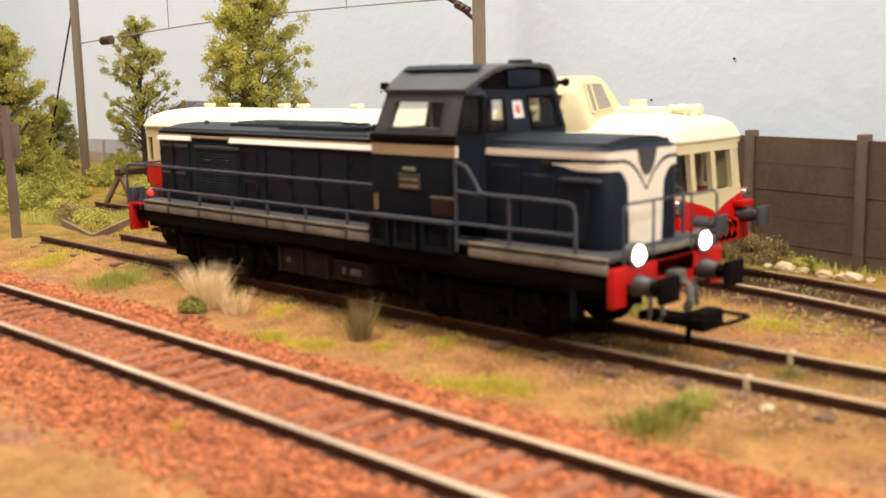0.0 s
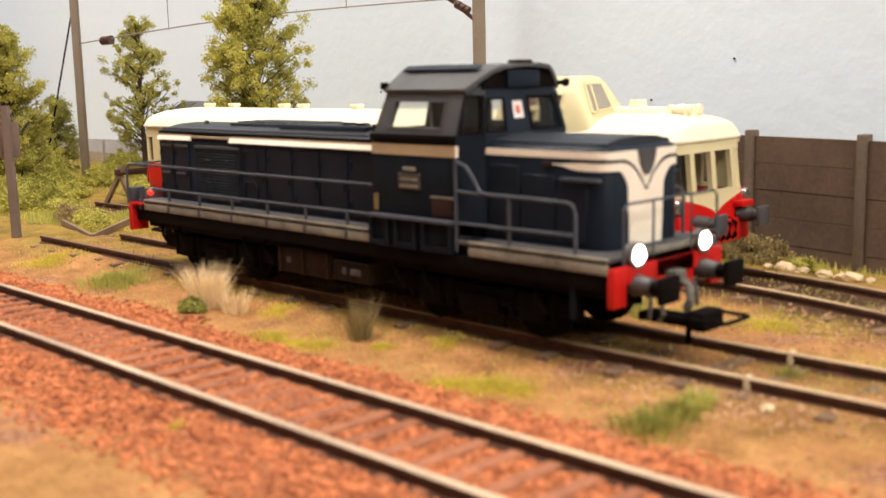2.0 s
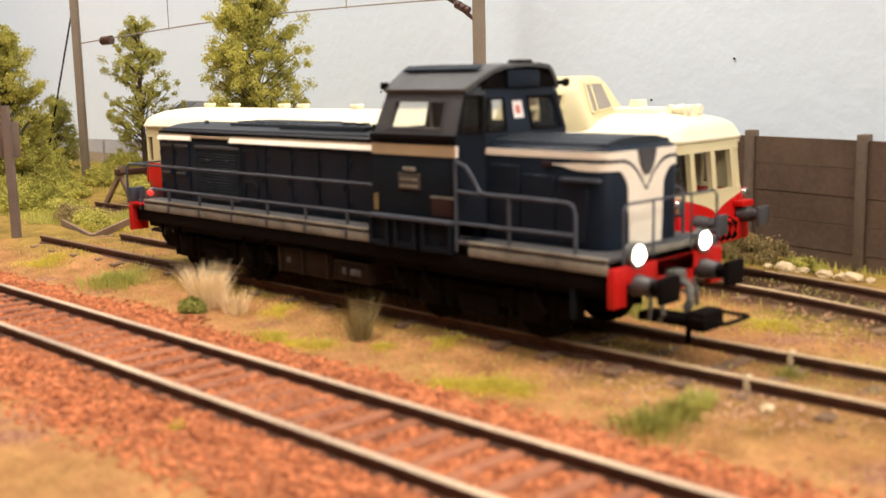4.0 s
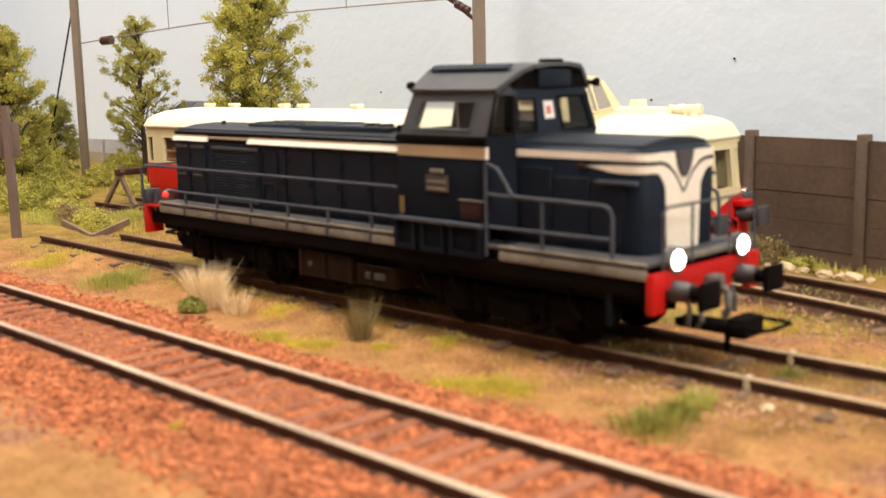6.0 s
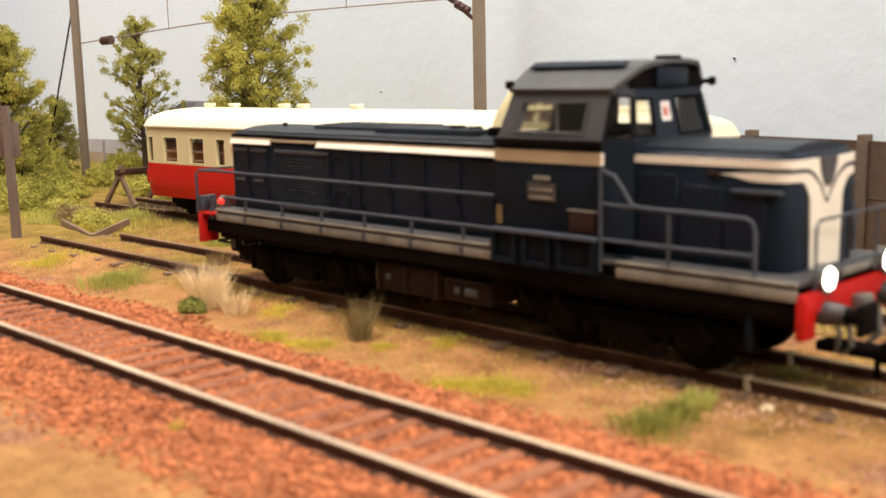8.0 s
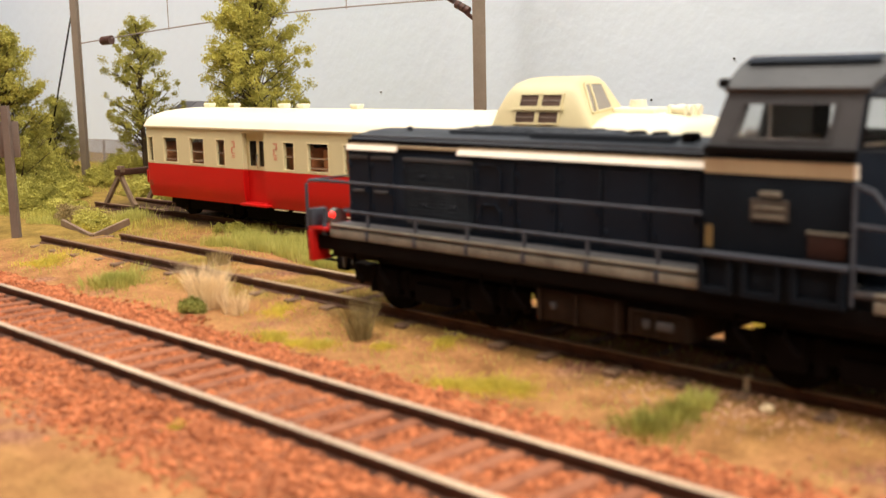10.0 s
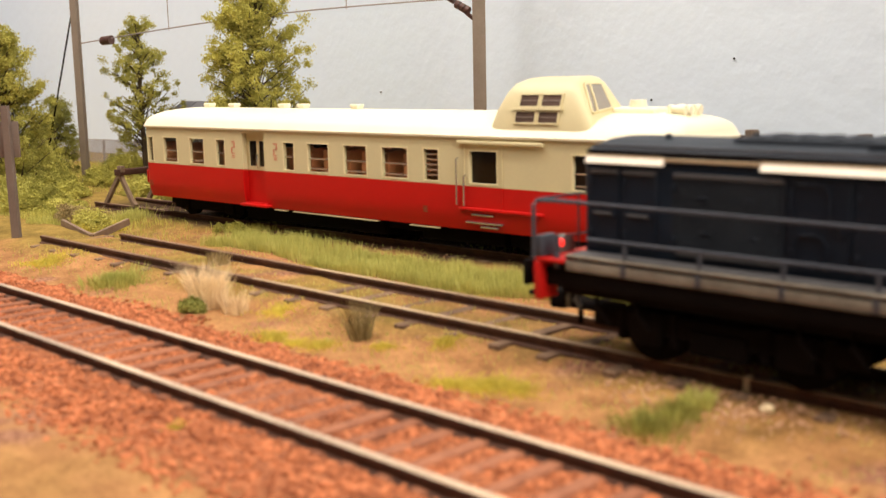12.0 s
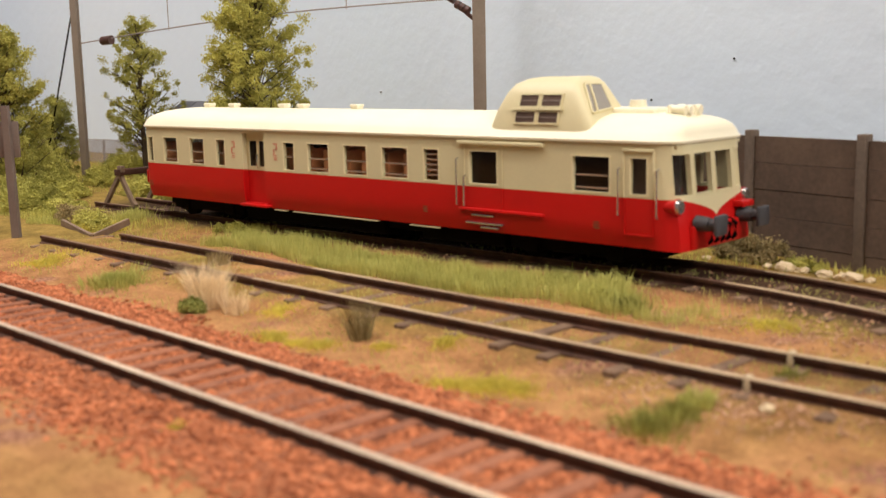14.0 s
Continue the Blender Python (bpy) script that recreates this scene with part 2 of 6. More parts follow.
def box(bm, x0, x1, y0, y1, z0, z1, bevel=0.0, seg=2):
    r = bmesh.ops.create_cube(bm, size=1.0, matrix=Matrix.LocRotScale(
        ((x0 + x1) / 2, (y0 + y1) / 2, (z0 + z1) / 2), None, (abs(x1 - x0), abs(y1 - y0), abs(z1 - z0))))
    if bevel:
        edges = list({e for v in r["verts"] for e in v.link_edges})
        bmesh.ops.bevel(bm, geom=edges, offset=bevel, segments=seg, profile=0.5, affect="EDGES")
    return bm


def cyl(bm, p0, p1, r0, r1=None, n=12):
    p0, p1 = Vector(p0), Vector(p1)
    d = p1 - p0
    m = Matrix.Translation((p0 + p1) / 2) @ d.to_track_quat("Z", "Y").to_matrix().to_4x4()
    bmesh.ops.create_cone(bm, cap_ends=True, segments=n, radius1=r0, radius2=r0 if r1 is None else r1, depth=d.length, matrix=m)
    return bm


def tube(bm, pts, r, n=8):
    """A bent round bar through the points."""
    pts = [Vector(p) for p in pts]
    rings = []
    for i, p in enumerate(pts):
        d = (pts[min(i + 1, len(pts) - 1)] - pts[max(i - 1, 0)]).normalized()
        a = d.orthogonal().normalized() if abs(d.z) > 0.95 else d.cross(Vector((0, 0, 1))).normalized()
        b = d.cross(a)
        rings.append([bm.verts.new(p + r * (math.cos(t) * a + math.sin(t) * b)) for t in [2 * math.pi * k / n for k in range(n)]])
    for r0, r1 in zip(rings, rings[1:]):
        for k in range(n):
            bm.faces.new((r0[k], r0[(k + 1) % n], r1[(k + 1) % n], r1[k]))
    bm.faces.new(rings[0][::-1])
    bm.faces.new(rings[-1])
    return bm


def prism(bm, outline, axis, a, b):
    """Outline in the two other axes, pushed from a to b along axis 'x', 'y' or 'z'."""
    def at(p, t):
        return {"x": (t, p[0], p[1]), "y": (p[0], t, p[1]), "z": (p[0], p[1], t)}[axis]
    lo = [bm.verts.new(at(p, a)) for p in outline]
    hi = [bm.verts.new(at(p, b)) for p in outline]
    bm.faces.new(lo)
    bm.faces.new(hi[::-1])
    k = len(outline)
    for i in range(k):
        bm.faces.new((lo[i], lo[(i + 1) % k], hi[(i + 1) % k], hi[i]))
    return bm


def shell(bm, cols, rows, is_hole, fn, thick, closed=False):
    """A thick sheet of cells over cols x rows with real openings; fn(col, row, depth) gives the place."""
    nc, nr = len(cols) - 1, len(rows) - 1
    solid = [[not is_hole((cols[i] + cols[i + 1]) / 2, (rows[j] + rows[j + 1]) / 2) for j in range(nr)] for i in range(nc)]
    cache = {}

    def v(i, j, d):
        if closed and i == nc:
            i = 0
        if (i, j, d) not in cache:
            cache[i, j, d] = bm.verts.new(fn(cols[i], rows[j], d * thick))
        return cache[i, j, d]

    def s(i, j):
        if closed:
            i %= nc
        return 0 <= i < nc and 0 <= j < nr and solid[i][j]

    for i in range(nc):
        for j in range(nr):
            if not solid[i][j]:
                continue
            bm.faces.new((v(i, j, 0), v(i + 1, j, 0), v(i + 1, j + 1, 0), v(i, j + 1, 0)))
            bm.faces.new((v(i, j, 1), v(i, j + 1, 1), v(i + 1, j + 1, 1), v(i + 1, j, 1)))
            for di, dj, a, b in ((-1, 0, (i, j), (i, j + 1)), (1, 0, (i + 1, j), (i + 1, j + 1)), (0, -1, (i, j), (i + 1, j)), (0, 1, (i, j + 1), (i + 1, j + 1))):
                if not s(i + di, j + dj):
                    bm.faces.new((v(*a, 0), v(*b, 0), v(*b, 1), v(*a, 1)))
    return bm


def along(path, s):
    """Place and outward normal at length s of a flat polyline."""
    for (x0, y0), (x1, y1) in zip(path, path[1:]):
        l = math.hypot(x1 - x0, y1 - y0)
        if s <= l + 1e-6:
            t = max(0.0, s) / l
            return x0 + t * (x1 - x0), y0 + t * (y1 - y0), (y1 - y0) / l, -(x1 - x0) / l
        s -= l
    return x1, y1, (y1 - y0) / l, -(x1 - x0) / l


def round_rect(x0, x1, hw, r0, r1, n=6):
    """Closed outline that starts at the near side's rear, runs along it, round the front and back along the far side."""
    pts = []
    for cx, cy, r, a0 in ((x0 + r0, -hw + r0, r0, 180), (x1 - r1, -hw + r1, r1, 270), (x1 - r1, hw - r1, r1, 0), (x0 + r0, hw - r0, r0, 90)):
        for k in range(n + 1):
            a = radians(a0 + 90 * k / n)
            pts.append((cx + r * math.cos(a), cy + r * math.sin(a)))
    return pts


def lengths(path):
    out = [0.0]
    for (x0, y0), (x1, y1) in zip(path, path[1:]):
        out.append(out[-1] + math.hypot(x1 - x0, y1 - y0))
    return out


# ---- the place: layout board, backdrop wall, room ----
def wall_y(x):
    return 168.0 - 0.12 * (x + 230.0)


def track3_y(x):
    """Centre line of the railcar's siding: straight, then bending towards the others."""
    return 65.22 + 0.0384 * x if x < 20 else 65.99 + 0.0384 * (x - 20) - 0.0026 * (x - 20) ** 2


def smooth(a, b, t):
    t = min(1.0, max(0.0, (t - a) / (b - a)))
    return t * t * (3 - 2 * t)


def ground_z(x, y):
    z = -4.2
    d1 = abs(y + 61.6)
    z += 1.8 * (1 - smooth(14, 28, d1))
    z += 2.0 * (1 - smooth(10, 20, abs(y))) + 2.15 * (1 - smooth(10, 22, abs(y - track3_y(x))))
    z += 3.0 * smooth(-190, -300, x) * smooth(20, 80, y)
    z += 1.2 * smooth(-95, -120, y)
    quiet = 0.45 if d1 < 24 or abs(y) < 16 or abs(y - track3_y(x)) < 16 else 1.0
    z += quiet * (1.3 * noise.noise((x * 0.03, y * 0.03, 0.3)) + 0.7 * noise.noise((x * 0.12, y * 0.12, 1.7)) + 0.25 * noise.noise((x * 0.5, y * 0.5, 4.1)))
    return z


def build_ground():
    xs = [-640 + 3.0 * i for i in range(300)]
    n = 130
    verts, faces, turf, bed, shade_dirt = [], [], [], [], []
    for x in xs:
        for j in range(n + 1):
            y = -210 + (wall_y(x) - 0.3 + 210) * j / n
            verts.append((x, y, ground_z(x, y)))
            bed.append(1 - smooth(22, 27, abs(y + 61.6) + 3.0 * noise.noise((x * 0.1, y * 0.1, 8.0))))
            t = smooth(78, 96, y) + smooth(-130, -170, x) * smooth(-22, 6, y) + smooth(-95, -100, y) * 0.2
            grain = 5.0 * noise.noise((x * 0.09, y * 0.09, 3.0))
            # strong band paints the railcar's underbody shade, weak one dirties the middle siding
            shade_dirt.append(max(0.92 * (1 - smooth(11, 17, abs(y - track3_y(x)) + grain)) * smooth(-240, -215, x), (1 - smooth(10, 17, abs(y) + grain)) * (0.15 * smooth(-30, 20, x) + 0.12 * smooth(35, 95, x))))
            strip = smooth(20, 26, y) * (1 - smooth(46, 52, y)) * smooth(-150, -120, x)
            moss = 0.6 * smooth(0.0, 0.35, noise.noise((x * 0.03, y * 0.08, 5.0)) + 0.12) * (1 - smooth(15, 20, min(abs(y), abs(y - track3_y(x)))))
            weeds = 0.8 * (1 - smooth(11, 16, abs(y) + grain)) * (1 - smooth(20, 60, x)) * smooth(-0.3, 0.2, noise.noise((x * 0.07, y * 0.1, 6.0)))
            turf.append(min(1.0, max(0.0, t + moss + weeds + 0.8 * strip * smooth(-0.25, 0.25, noise.noise((x * 0.04, y * 0.06, 9.0))))))
    for i in range(len(xs) - 1):
        for j in range(n):
            a = i * (n + 1) + j
            faces.append((a, a + n + 1, a + n + 2, a + 1))
    ob = raw("ground", verts, faces, GROUND, smooth=True)
    att = ob.data.attributes.new("turf", "FLOAT", "POINT")
    att.data.foreach_set("value", turf)
    att = ob.data.attributes.new("ballast", "FLOAT", "POINT")
    att.data.foreach_set("value", bed)
    att = ob.data.attributes.new("shade_dirt", "FLOAT", "POINT")
    att.data.foreach_set("value", shade_dirt)
    tagged(ob, "sandy earth and olive turf of a model railway layout", "ground", kind="structure")


def build_room():
    bm = bmesh.new()
    x0, x1 = -1000.0, 900.0
    prism(bm, [(x0, wall_y(x0)), (x1, wall_y(x1)), (x1, wall_y(x1) + 60), (x0, wall_y(x0) + 60)], "z", -900, 1300)
    tagged(part("wall_north", bm, WALL, smooth=False), "pale blue painted wall with a brushed texture behind the layout", "wall", kind="structure")
    # dust spots on the wall, built as small dark discs
    for x, z in ((-0.7, 49.8), (-33.0, 37.3), (-186.0, 39.6)):
        bm = bmesh.new()
        cyl(bm, (x, wall_y(x) - 0.5, z), (x, wall_y(x) + 0.5, z), 0.3, 0.4, 10)
        part("dust_speck", bm, BLACK, bpy.data.objects["wall_north"], "small dark dust speck")
    for name, b in (("wall_east", (900, 960, -1100, 90)), ("wall_west", (-1060, -1000, -1100, 320)), ("wall_south", (-1060, 960, -1160, -1100))):
        bm = bmesh.new()
        box(bm, b[0], b[1], b[2], b[3], -900, 1300)
        tagged(part(name, bm, PLASTER, smooth=False), "plain plastered room wall", "wall", kind="structure")
    bm = bmesh.new()
    box(bm, -1060, 960, -1160, 330, 1300, 1360)
    tagged(part("ceiling", bm, PLASTER, smooth=False), "plain white room ceiling", "ceiling", kind="structure")
    bm = bmesh.new()
    box(bm, -1060, 960, -1160, 330, -960, -900)
    tagged(part("floor", bm, ROOMFLOOR, smooth=False), "plain brown room floor under the layout", "floor", kind="structure")
    bm = bmesh.new()
    box(bm, -640, 256, -212, 60, -40, -9, 1.0)
    tagged(part("layout_board", bm, WOODGREY, smooth=False), "timber baseboard carrying the model railway", "board", kind="structure")


def rail_mesh(bm, line, profile):
    """Sweep a profile of (across, up) along points of (x, y)."""
    rings = []
    for i, (x, y) in enumerate(line):
        x0, y0 = line[max(i - 1, 0)]
        x1, y1 = line[min(i + 1, len(line) - 1)]
        l = math.hypot(x1 - x0, y1 - y0)
        nx, ny = -(y1 - y0) / l, (x1 - x0) / l
        rings.append([bm.verts.new((x + a * nx, y + a * ny, z)) for a, z in profile])
    k = len(profile)
    for r0, r1 in zip(rings, rings[1:]):
        for j in range(k):
            bm.faces.new((r0[j], r1[j], r1[(j + 1) % k], r0[(j + 1) % k]))
    bm.faces.new(rings[0])
    bm.faces.new(rings[-1][::-1])


RAIL = [(-1.1, -2.45), (1.1, -2.45), (1.1, -2.2), (0.4, -1.9), (0.4, -1.0), (0.72, -0.75), (0.72, -0.15), (-0.72, -0.15), (-0.72, -0.75), (-0.4, -1.0), (-0.4, -1.9), (-1.1, -2.2)]
HEAD = [(-0.7, -0.15), (0.7, -0.15), (0.7, -0.08), (0.55, 0.0), (-0.55, 0.0), (-0.7, -0.08)]


def build_track(label, centre, near_x0, far_x0, x1, pitch, sleeper_mat, group, half, sx0, broken, worn=-999):
    t = thing("railway_track", 0, 0, 0, label=label, category="track", group=group)
    for side, x0 in ((-8.9, near_x0), (8.9, far_x0)):
        n = max(2, int((x1 - x0) / 8))
        line = [(x0 + (x1 - x0) * i / n, centre(x0 + (x1 - x0) * i / n) + side) for i in range(n + 1)]
        bm = bmesh.new()
        rail_mesh(bm, line, RAIL)
        rail = part("rail", bm, RUST, t, "rusty brown rail side", smooth=False)
        cut = next(i for i, (x, y) in enumerate(line) if x > worn) if worn > x0 else 0
        for stretch, mat, text in ((line[:cut + 1], RUSTHEAD, "rusty running surface"), (line[cut:], STEEL if sleeper_mat is SLEEPER_RED else SIDINGHEAD, "worn running surface")):
            if len(stretch) > 1:
                bm = bmesh.new()
                rail_mesh(bm, stretch, HEAD)
                part("rail_head", bm, mat, rail, text, smooth=False)
    rnd = random.Random(pitch * 10)
    meshes = []
    for k in range(4):
        bm = bmesh.new()
        w = rnd.uniform(2.3, 2.7) if sleeper_mat is SLEEPER_RED else rnd.uniform(2.7, 3.1)
        box(bm, -w / 2, w / 2, -half, half, -1.6, 0, 0.25, 1)
        meshes.append(mesh_of("sleeper", bm, sleeper_mat))
    x = sx0
    while x < x1 - 2:
        s = new("sleeper", rnd.choice(meshes))
        s.parent = t
        slope = (centre(x + 1) - centre(x - 1)) / 2
        j = broken
        s.matrix_basis = pose((x + rnd.uniform(-j, j)) * MM, (centre(x) + rnd.uniform(-j, j)) * MM, ((-1.8 if sleeper_mat is SLEEPER_RED else -1.75) + rnd.uniform(-0.12 if sleeper_mat is SLEEPER_RED else -0.4, 0) - (0.3 if half > 12 and x < -30 else 0.1 if half > 12 else 0.0)) * MM, 0, 0, math.degrees(slope) + rnd.uniform(-2, 2) * j)
        x += pitch * (1 + rnd.uniform(-0.06, 0.06) * j)
    return t


def scatter_stones(name, count, place, size, mat, label, seed):
    """Loose stones joined into one: place(rnd) gives x, y, z."""
    rnd = random.Random(seed)
    base = [(0, 0, 1), (0.94, 0, 0.33), (-0.47, 0.82, 0.33), (-0.47, -0.82, 0.33), (0.55, 0.6, -0.5), (-0.75, 0.1, -0.5), (0.3, -0.75, -0.5)]
    tris = [(0, 1, 2), (0, 2, 3), (0, 3, 1), (1, 4, 2), (2, 5, 3), (3, 6, 1), (4, 5, 2), (5, 6, 3), (6, 4, 1), (4, 6, 5)]
    verts, faces = [], []
    for _ in range(count):
        x, y, z = place(rnd)
        r = rnd.uniform(*size)
        m = Euler((rnd.uniform(0, 6.3), rnd.uniform(0, 6.3), rnd.uniform(0, 6.3))).to_matrix()
        o = len(verts)
        for b in base:
            p = m @ (Vector(b) * r * rnd.uniform(0.75, 1.2))
            verts.append((x + p.x, y + p.y, z + p.z * 0.8))
        faces += [tuple(o + i for i in t) for t in tris]
    return tagged(raw(name, verts, faces, mat), label, "stones", kind="stuff")


def build_tracks():
    build_track("main line track with worn rails on red ballast", lambda x: -61.6 - 0.004 * x, -400, -400, 150, 6.5, SLEEPER_RED, "tracks", 10.7, -398, 0.3)
    t = build_track("weathered siding track sunk in earth and grass", lambda x: 0.0, -154, -137, 210, 12.7, SLEEPER_BROWN, "tracks", 13.6, -150, 1.0, -48)
    for x, y in ((90.6, -8.9), (88.5, 8.9)):
        bm = bmesh.new()
        box(bm, x - 0.55, x + 0.55, y - 0.8, y + 0.8, -2.6, 0.35, 0.15)
        part("rail_joiner", bm, STONE, t, "pale insulating rail joint")
    build_track("weathered siding track beneath the red railcar", track3_y, -228, -228, 210, 12.7, SLEEPER_BROWN, "tracks", 13.6, -225, 1.0, 40)

    def bed(rnd):
        while True:
            x, y = rnd.uniform(-300, 160), -61.6 + rnd.uniform(-31, 29)
            d = abs(y + 61.6)
            if d > 23 and rnd.random() < (d - 23) / 8:
                continue
            if abs(d - 8.9) < 1.3:
                continue
            z = ground_z(x, y)
            if d < 14:
                z = min(z, -2.35)
            return x, y, z + rnd.uniform(-0.15, 0.25)
    scatter_stones("ballast", 26000, bed, (0.35, 0.85), BALLAST, "loose red stone ballast around the foreground track", 5)

    def spill(rnd):
        k = rnd.random()
        if k < 0.35:
            x, y = 88 + rnd.gauss(0, 12), -14 + rnd.gauss(0, 5)
        elif k < 0.7:
            x, y = 80 + rnd.gauss(0, 16), 38 + rnd.gauss(0, 9)
        else:
            x, y = rnd.uniform(-150, 130), rnd.choice((0, 64)) + rnd.uniform(-17, 17)
        if abs(abs(y) - 8.9) < 1.6:
            y += 4
        return x, y, ground_z(x, y) + 0.1
    scatter_stones("gravel", 1900, spill, (0.12, 0.55), PEBBLE, "pinkish gravel spilled along the siding tracks", 6)


def build_fence():
    """Precast concrete fence: grooved posts with stacked boards."""
    f = thing("concrete_fence", 55.2, 107.8, 0, -10.8, "dark brown precast concrete panel fence with stacked boards", "fence")
    pitch = 35.3
    for k in range(-3, 4):
        x = k * pitch
        bm = bmesh.new()
        box(bm, x - 1.3, x + 1.3, -1.7, 1.5, -8, 30.3, 0.3)
        part("post", bm, CONCRETEPOST, f)
        if k < 3:
            for b in range(5):
                z1 = 28.7 - 7.2 * b
                bm = bmesh.new()
                box(bm, x + 1.5, x + pitch - 1.5, -0.6 - 0.12 * (b % 2), 0.7, z1 - 7.08, z1)
                part("board", bm, CONCRETE, f)


def build_masts():
    for x, y, z0, z1, w, rz, lab in ((-313.0, 87.0, -2, 115, 3.1, 38, "taupe steel catenary mast beside trees"), (-100.0, 134.0, -5, 125, 4.6, 42, "taupe steel catenary mast with brown insulator bracket")):
        m = thing("catenary_mast", x, y, 0, rz, lab, "mast", "catenary masts")
        bm = bmesh.new()
        h = w / 2
        box(bm, -h, h, -h, -h + 0.8, z0, z1, 0.1)
        box(bm, -h, h, h - 0.8, h, z0, z1, 0.1)
        box(bm, -0.4, 0.4, -h + 0.8, h - 0.8, z0, z1)
        part("post", bm, MAST, m)
        bm = bmesh.new()
        box(bm, -h - 1, h + 1, -h - 1, h + 1, z0 - 4, z0 + 1, 0.3)
        part("footing", bm, CONCRETEPOST, m)


build_ground()
build_room()
build_tracks()
build_fence()
build_masts()


# ---- the railcar ----
def build_railcar():
    c = thing("railcar", 0, 65.22, 0, 2.2, "parked cream and red diesel railcar with raised driver's kiosk", "railcar")
    X0, X1, HW, RB, RF = -179.6, 38.6, 16.5, 4.0, 5.5
    path = round_rect(X0, X1, HW, RB, RF)
    path = path + [path[0]]
    cum = lengths(path)
    total = cum[-1]
    rear_arc, front_arc = cum[6], cum[13] - cum[7]

    def near(x):
        return rear_arc + (x - (X0 + RB))

    s_front0 = cum[7]                        # start of the near front corner
    s_mid = s_front0 + front_arc + (HW - RF)  # middle of the front

    def far(x):
        return cum[21] - (x - (X0 + RB))

    ZB, ZG, BELT = 6.4, 31.2, 18.1
    side_windows = [(-176.0, -172.8), (-166.2, -158.0), (-150.4, -142.3), (-135.3, -130.6), (-100.3, -95.3), (-88.8, -79.4), (-72.6, -63.0), (-56.6, -46.6), (-40.3, -34.9), (-23.9, -14.5), (9.3, 19.9), (25.6, 30.1)]
    openings = []                             # (s0, s1, z0, z1)
    for a, b in side_windows:
        z0, z1 = 18.9, 27.3
        openings.append((near(a), near(b), z0, z1))
        openings.append((far(b), far(a), z0, z1))
    door = (-121.2, -110.0)
    openings.append((near(door[0]), near(door[1]), 7.6, 29.7))
    for a, b in ((1.0, 8.3), (10.2, 15.4)):
        openings.append((s_mid + a, s_mid + b, 19.0, 28.2))
        openings.append((s_mid - b, s_mid - a, 19.0, 28.2))
    for a, b in ((2.0, 8.0), (10.0, 14.0)):   # rear end windows
        openings.append((total - 9.0 - b, total - 9.0 - a, 19.0, 28.0))

    def belt(s):
        d = abs(s - s_mid)
        return 13.4 + (BELT - 13.4) * min(1.0, d / 15.0) ** 0.62 if d < 15 else BELT

    def hole(s, z):
        return any(a < s < b and z0 < z < z1 for a, b, z0, z1 in openings)

    cols = set(cum) | {o[0] for o in openings} | {o[1] for o in openings}
    cols |= {s_mid + k * 1.0 for k in range(-16, 17)} | {near(-179 + 7.0 * k) for k in range(1, 30)} | {far(-179 + 7.0 * k) for k in range(1, 30)}
    cols = sorted(x for x in cols if 0 <= x <= total)
    keep = [cols[0]]
    for x in cols[1:]:
        if x - keep[-1] > 1e-3:
            keep.append(x)
    cols = keep
    zs = sorted({z for o in openings for z in o[2:]} | {ZB, ZG})

    def at(s, z, d):
        x, y, nx, ny = along(path, s)
        tuck = 0.9 * (1 - smooth(ZB, ZB + 4, z)) * (1 - smooth(30, 34, x))   # sides curl in at the skirt
        x, y = x - nx * (d + tuck), y - ny * (d + tuck)
        cx, cy = X1 - RF, HW - RF
        if x > cx and abs(y) > cy:                          # the corners square up towards the skirt
            u, v = (x - cx) / RF, (abs(y) - cy) / RF
            k = 1 + 0.6 * (1 - smooth(11, 20, z)) * (math.hypot(u, v) / max(u, v, 0.3) - 1)
            x, y = cx + u * k * RF, math.copysign(cy + v * k * RF, y)
        return x + rake(x, z), y, z

    def rake(x, z):
        """The nose leans back towards the roof."""
        return -0.10 * (z - 15.0) * smooth(30.5, 35.0, x)

    def at_belt(s, z, d):
        if abs(z - BELT) < 1e-6:
            z = belt(s)
        elif z < BELT and abs(s - s_mid) < 15:
            z = min(z, belt(s) - 0.02)
        return at(s, z, d)

    upper = [BELT] + [z for z in zs if z > BELT]
    lower = [z for z in zs if z < BELT] + [9.0, 12.0, 15.0, BELT]
    bm = shell(bmesh.new(), cols, upper, hole, at_belt, 1.25, closed=True)
    part("upper_body", bm, CREAM, c, "cream painted window band", smooth=True)
    bm = shell(bmesh.new(), cols, sorted(lower), hole, at_belt, 1.25, closed=True)
    part("lower_body", bm, CARRED, c, "bright red painted lower body", smooth=True)

    # roof: shrinking outlines that rise to the crown
    bm = bmesh.new()
    rings = []
    prof = [(0.0, -0.55, -0.35), (0.0, -0.5, -0.55), (0.0, 0.05, -0.62), (0.0, 0.35, -0.35)] + [(1 - math.cos(a), 0.35 + 5.5 * math.sin(a) ** 0.9, 0.2) for a in [radians(v) for v in (12, 25, 38, 50, 62, 73, 83, 88)]]
    for u, dz, out in prof:
        hw = max(0.5, HW * (1 - u) - (out if u == 0 else 0.0))
        ins = 13.0 * u ** 1.4
        r = min(RF, hw * 0.95)
        ring = round_rect(X0 + ins + (0 if u else out), X1 - 1.6 - ins - (0 if u else out), hw, min(RB, hw * 0.95), r)
        rings.append([bm.verts.new((x, y, ZG + dz)) for x, y in ring])
    for a, b in zip(rings, rings[1:]):
        for k in range(len(a)):
            bm.faces.new((a[k], a[(k + 1) % len(a)], b[(k + 1) % len(a)], b[k]))
    bm.faces.new(rings[-1])
    roof = part("roof", bm, ROOFCREAM, c, "pale cream curved roof")
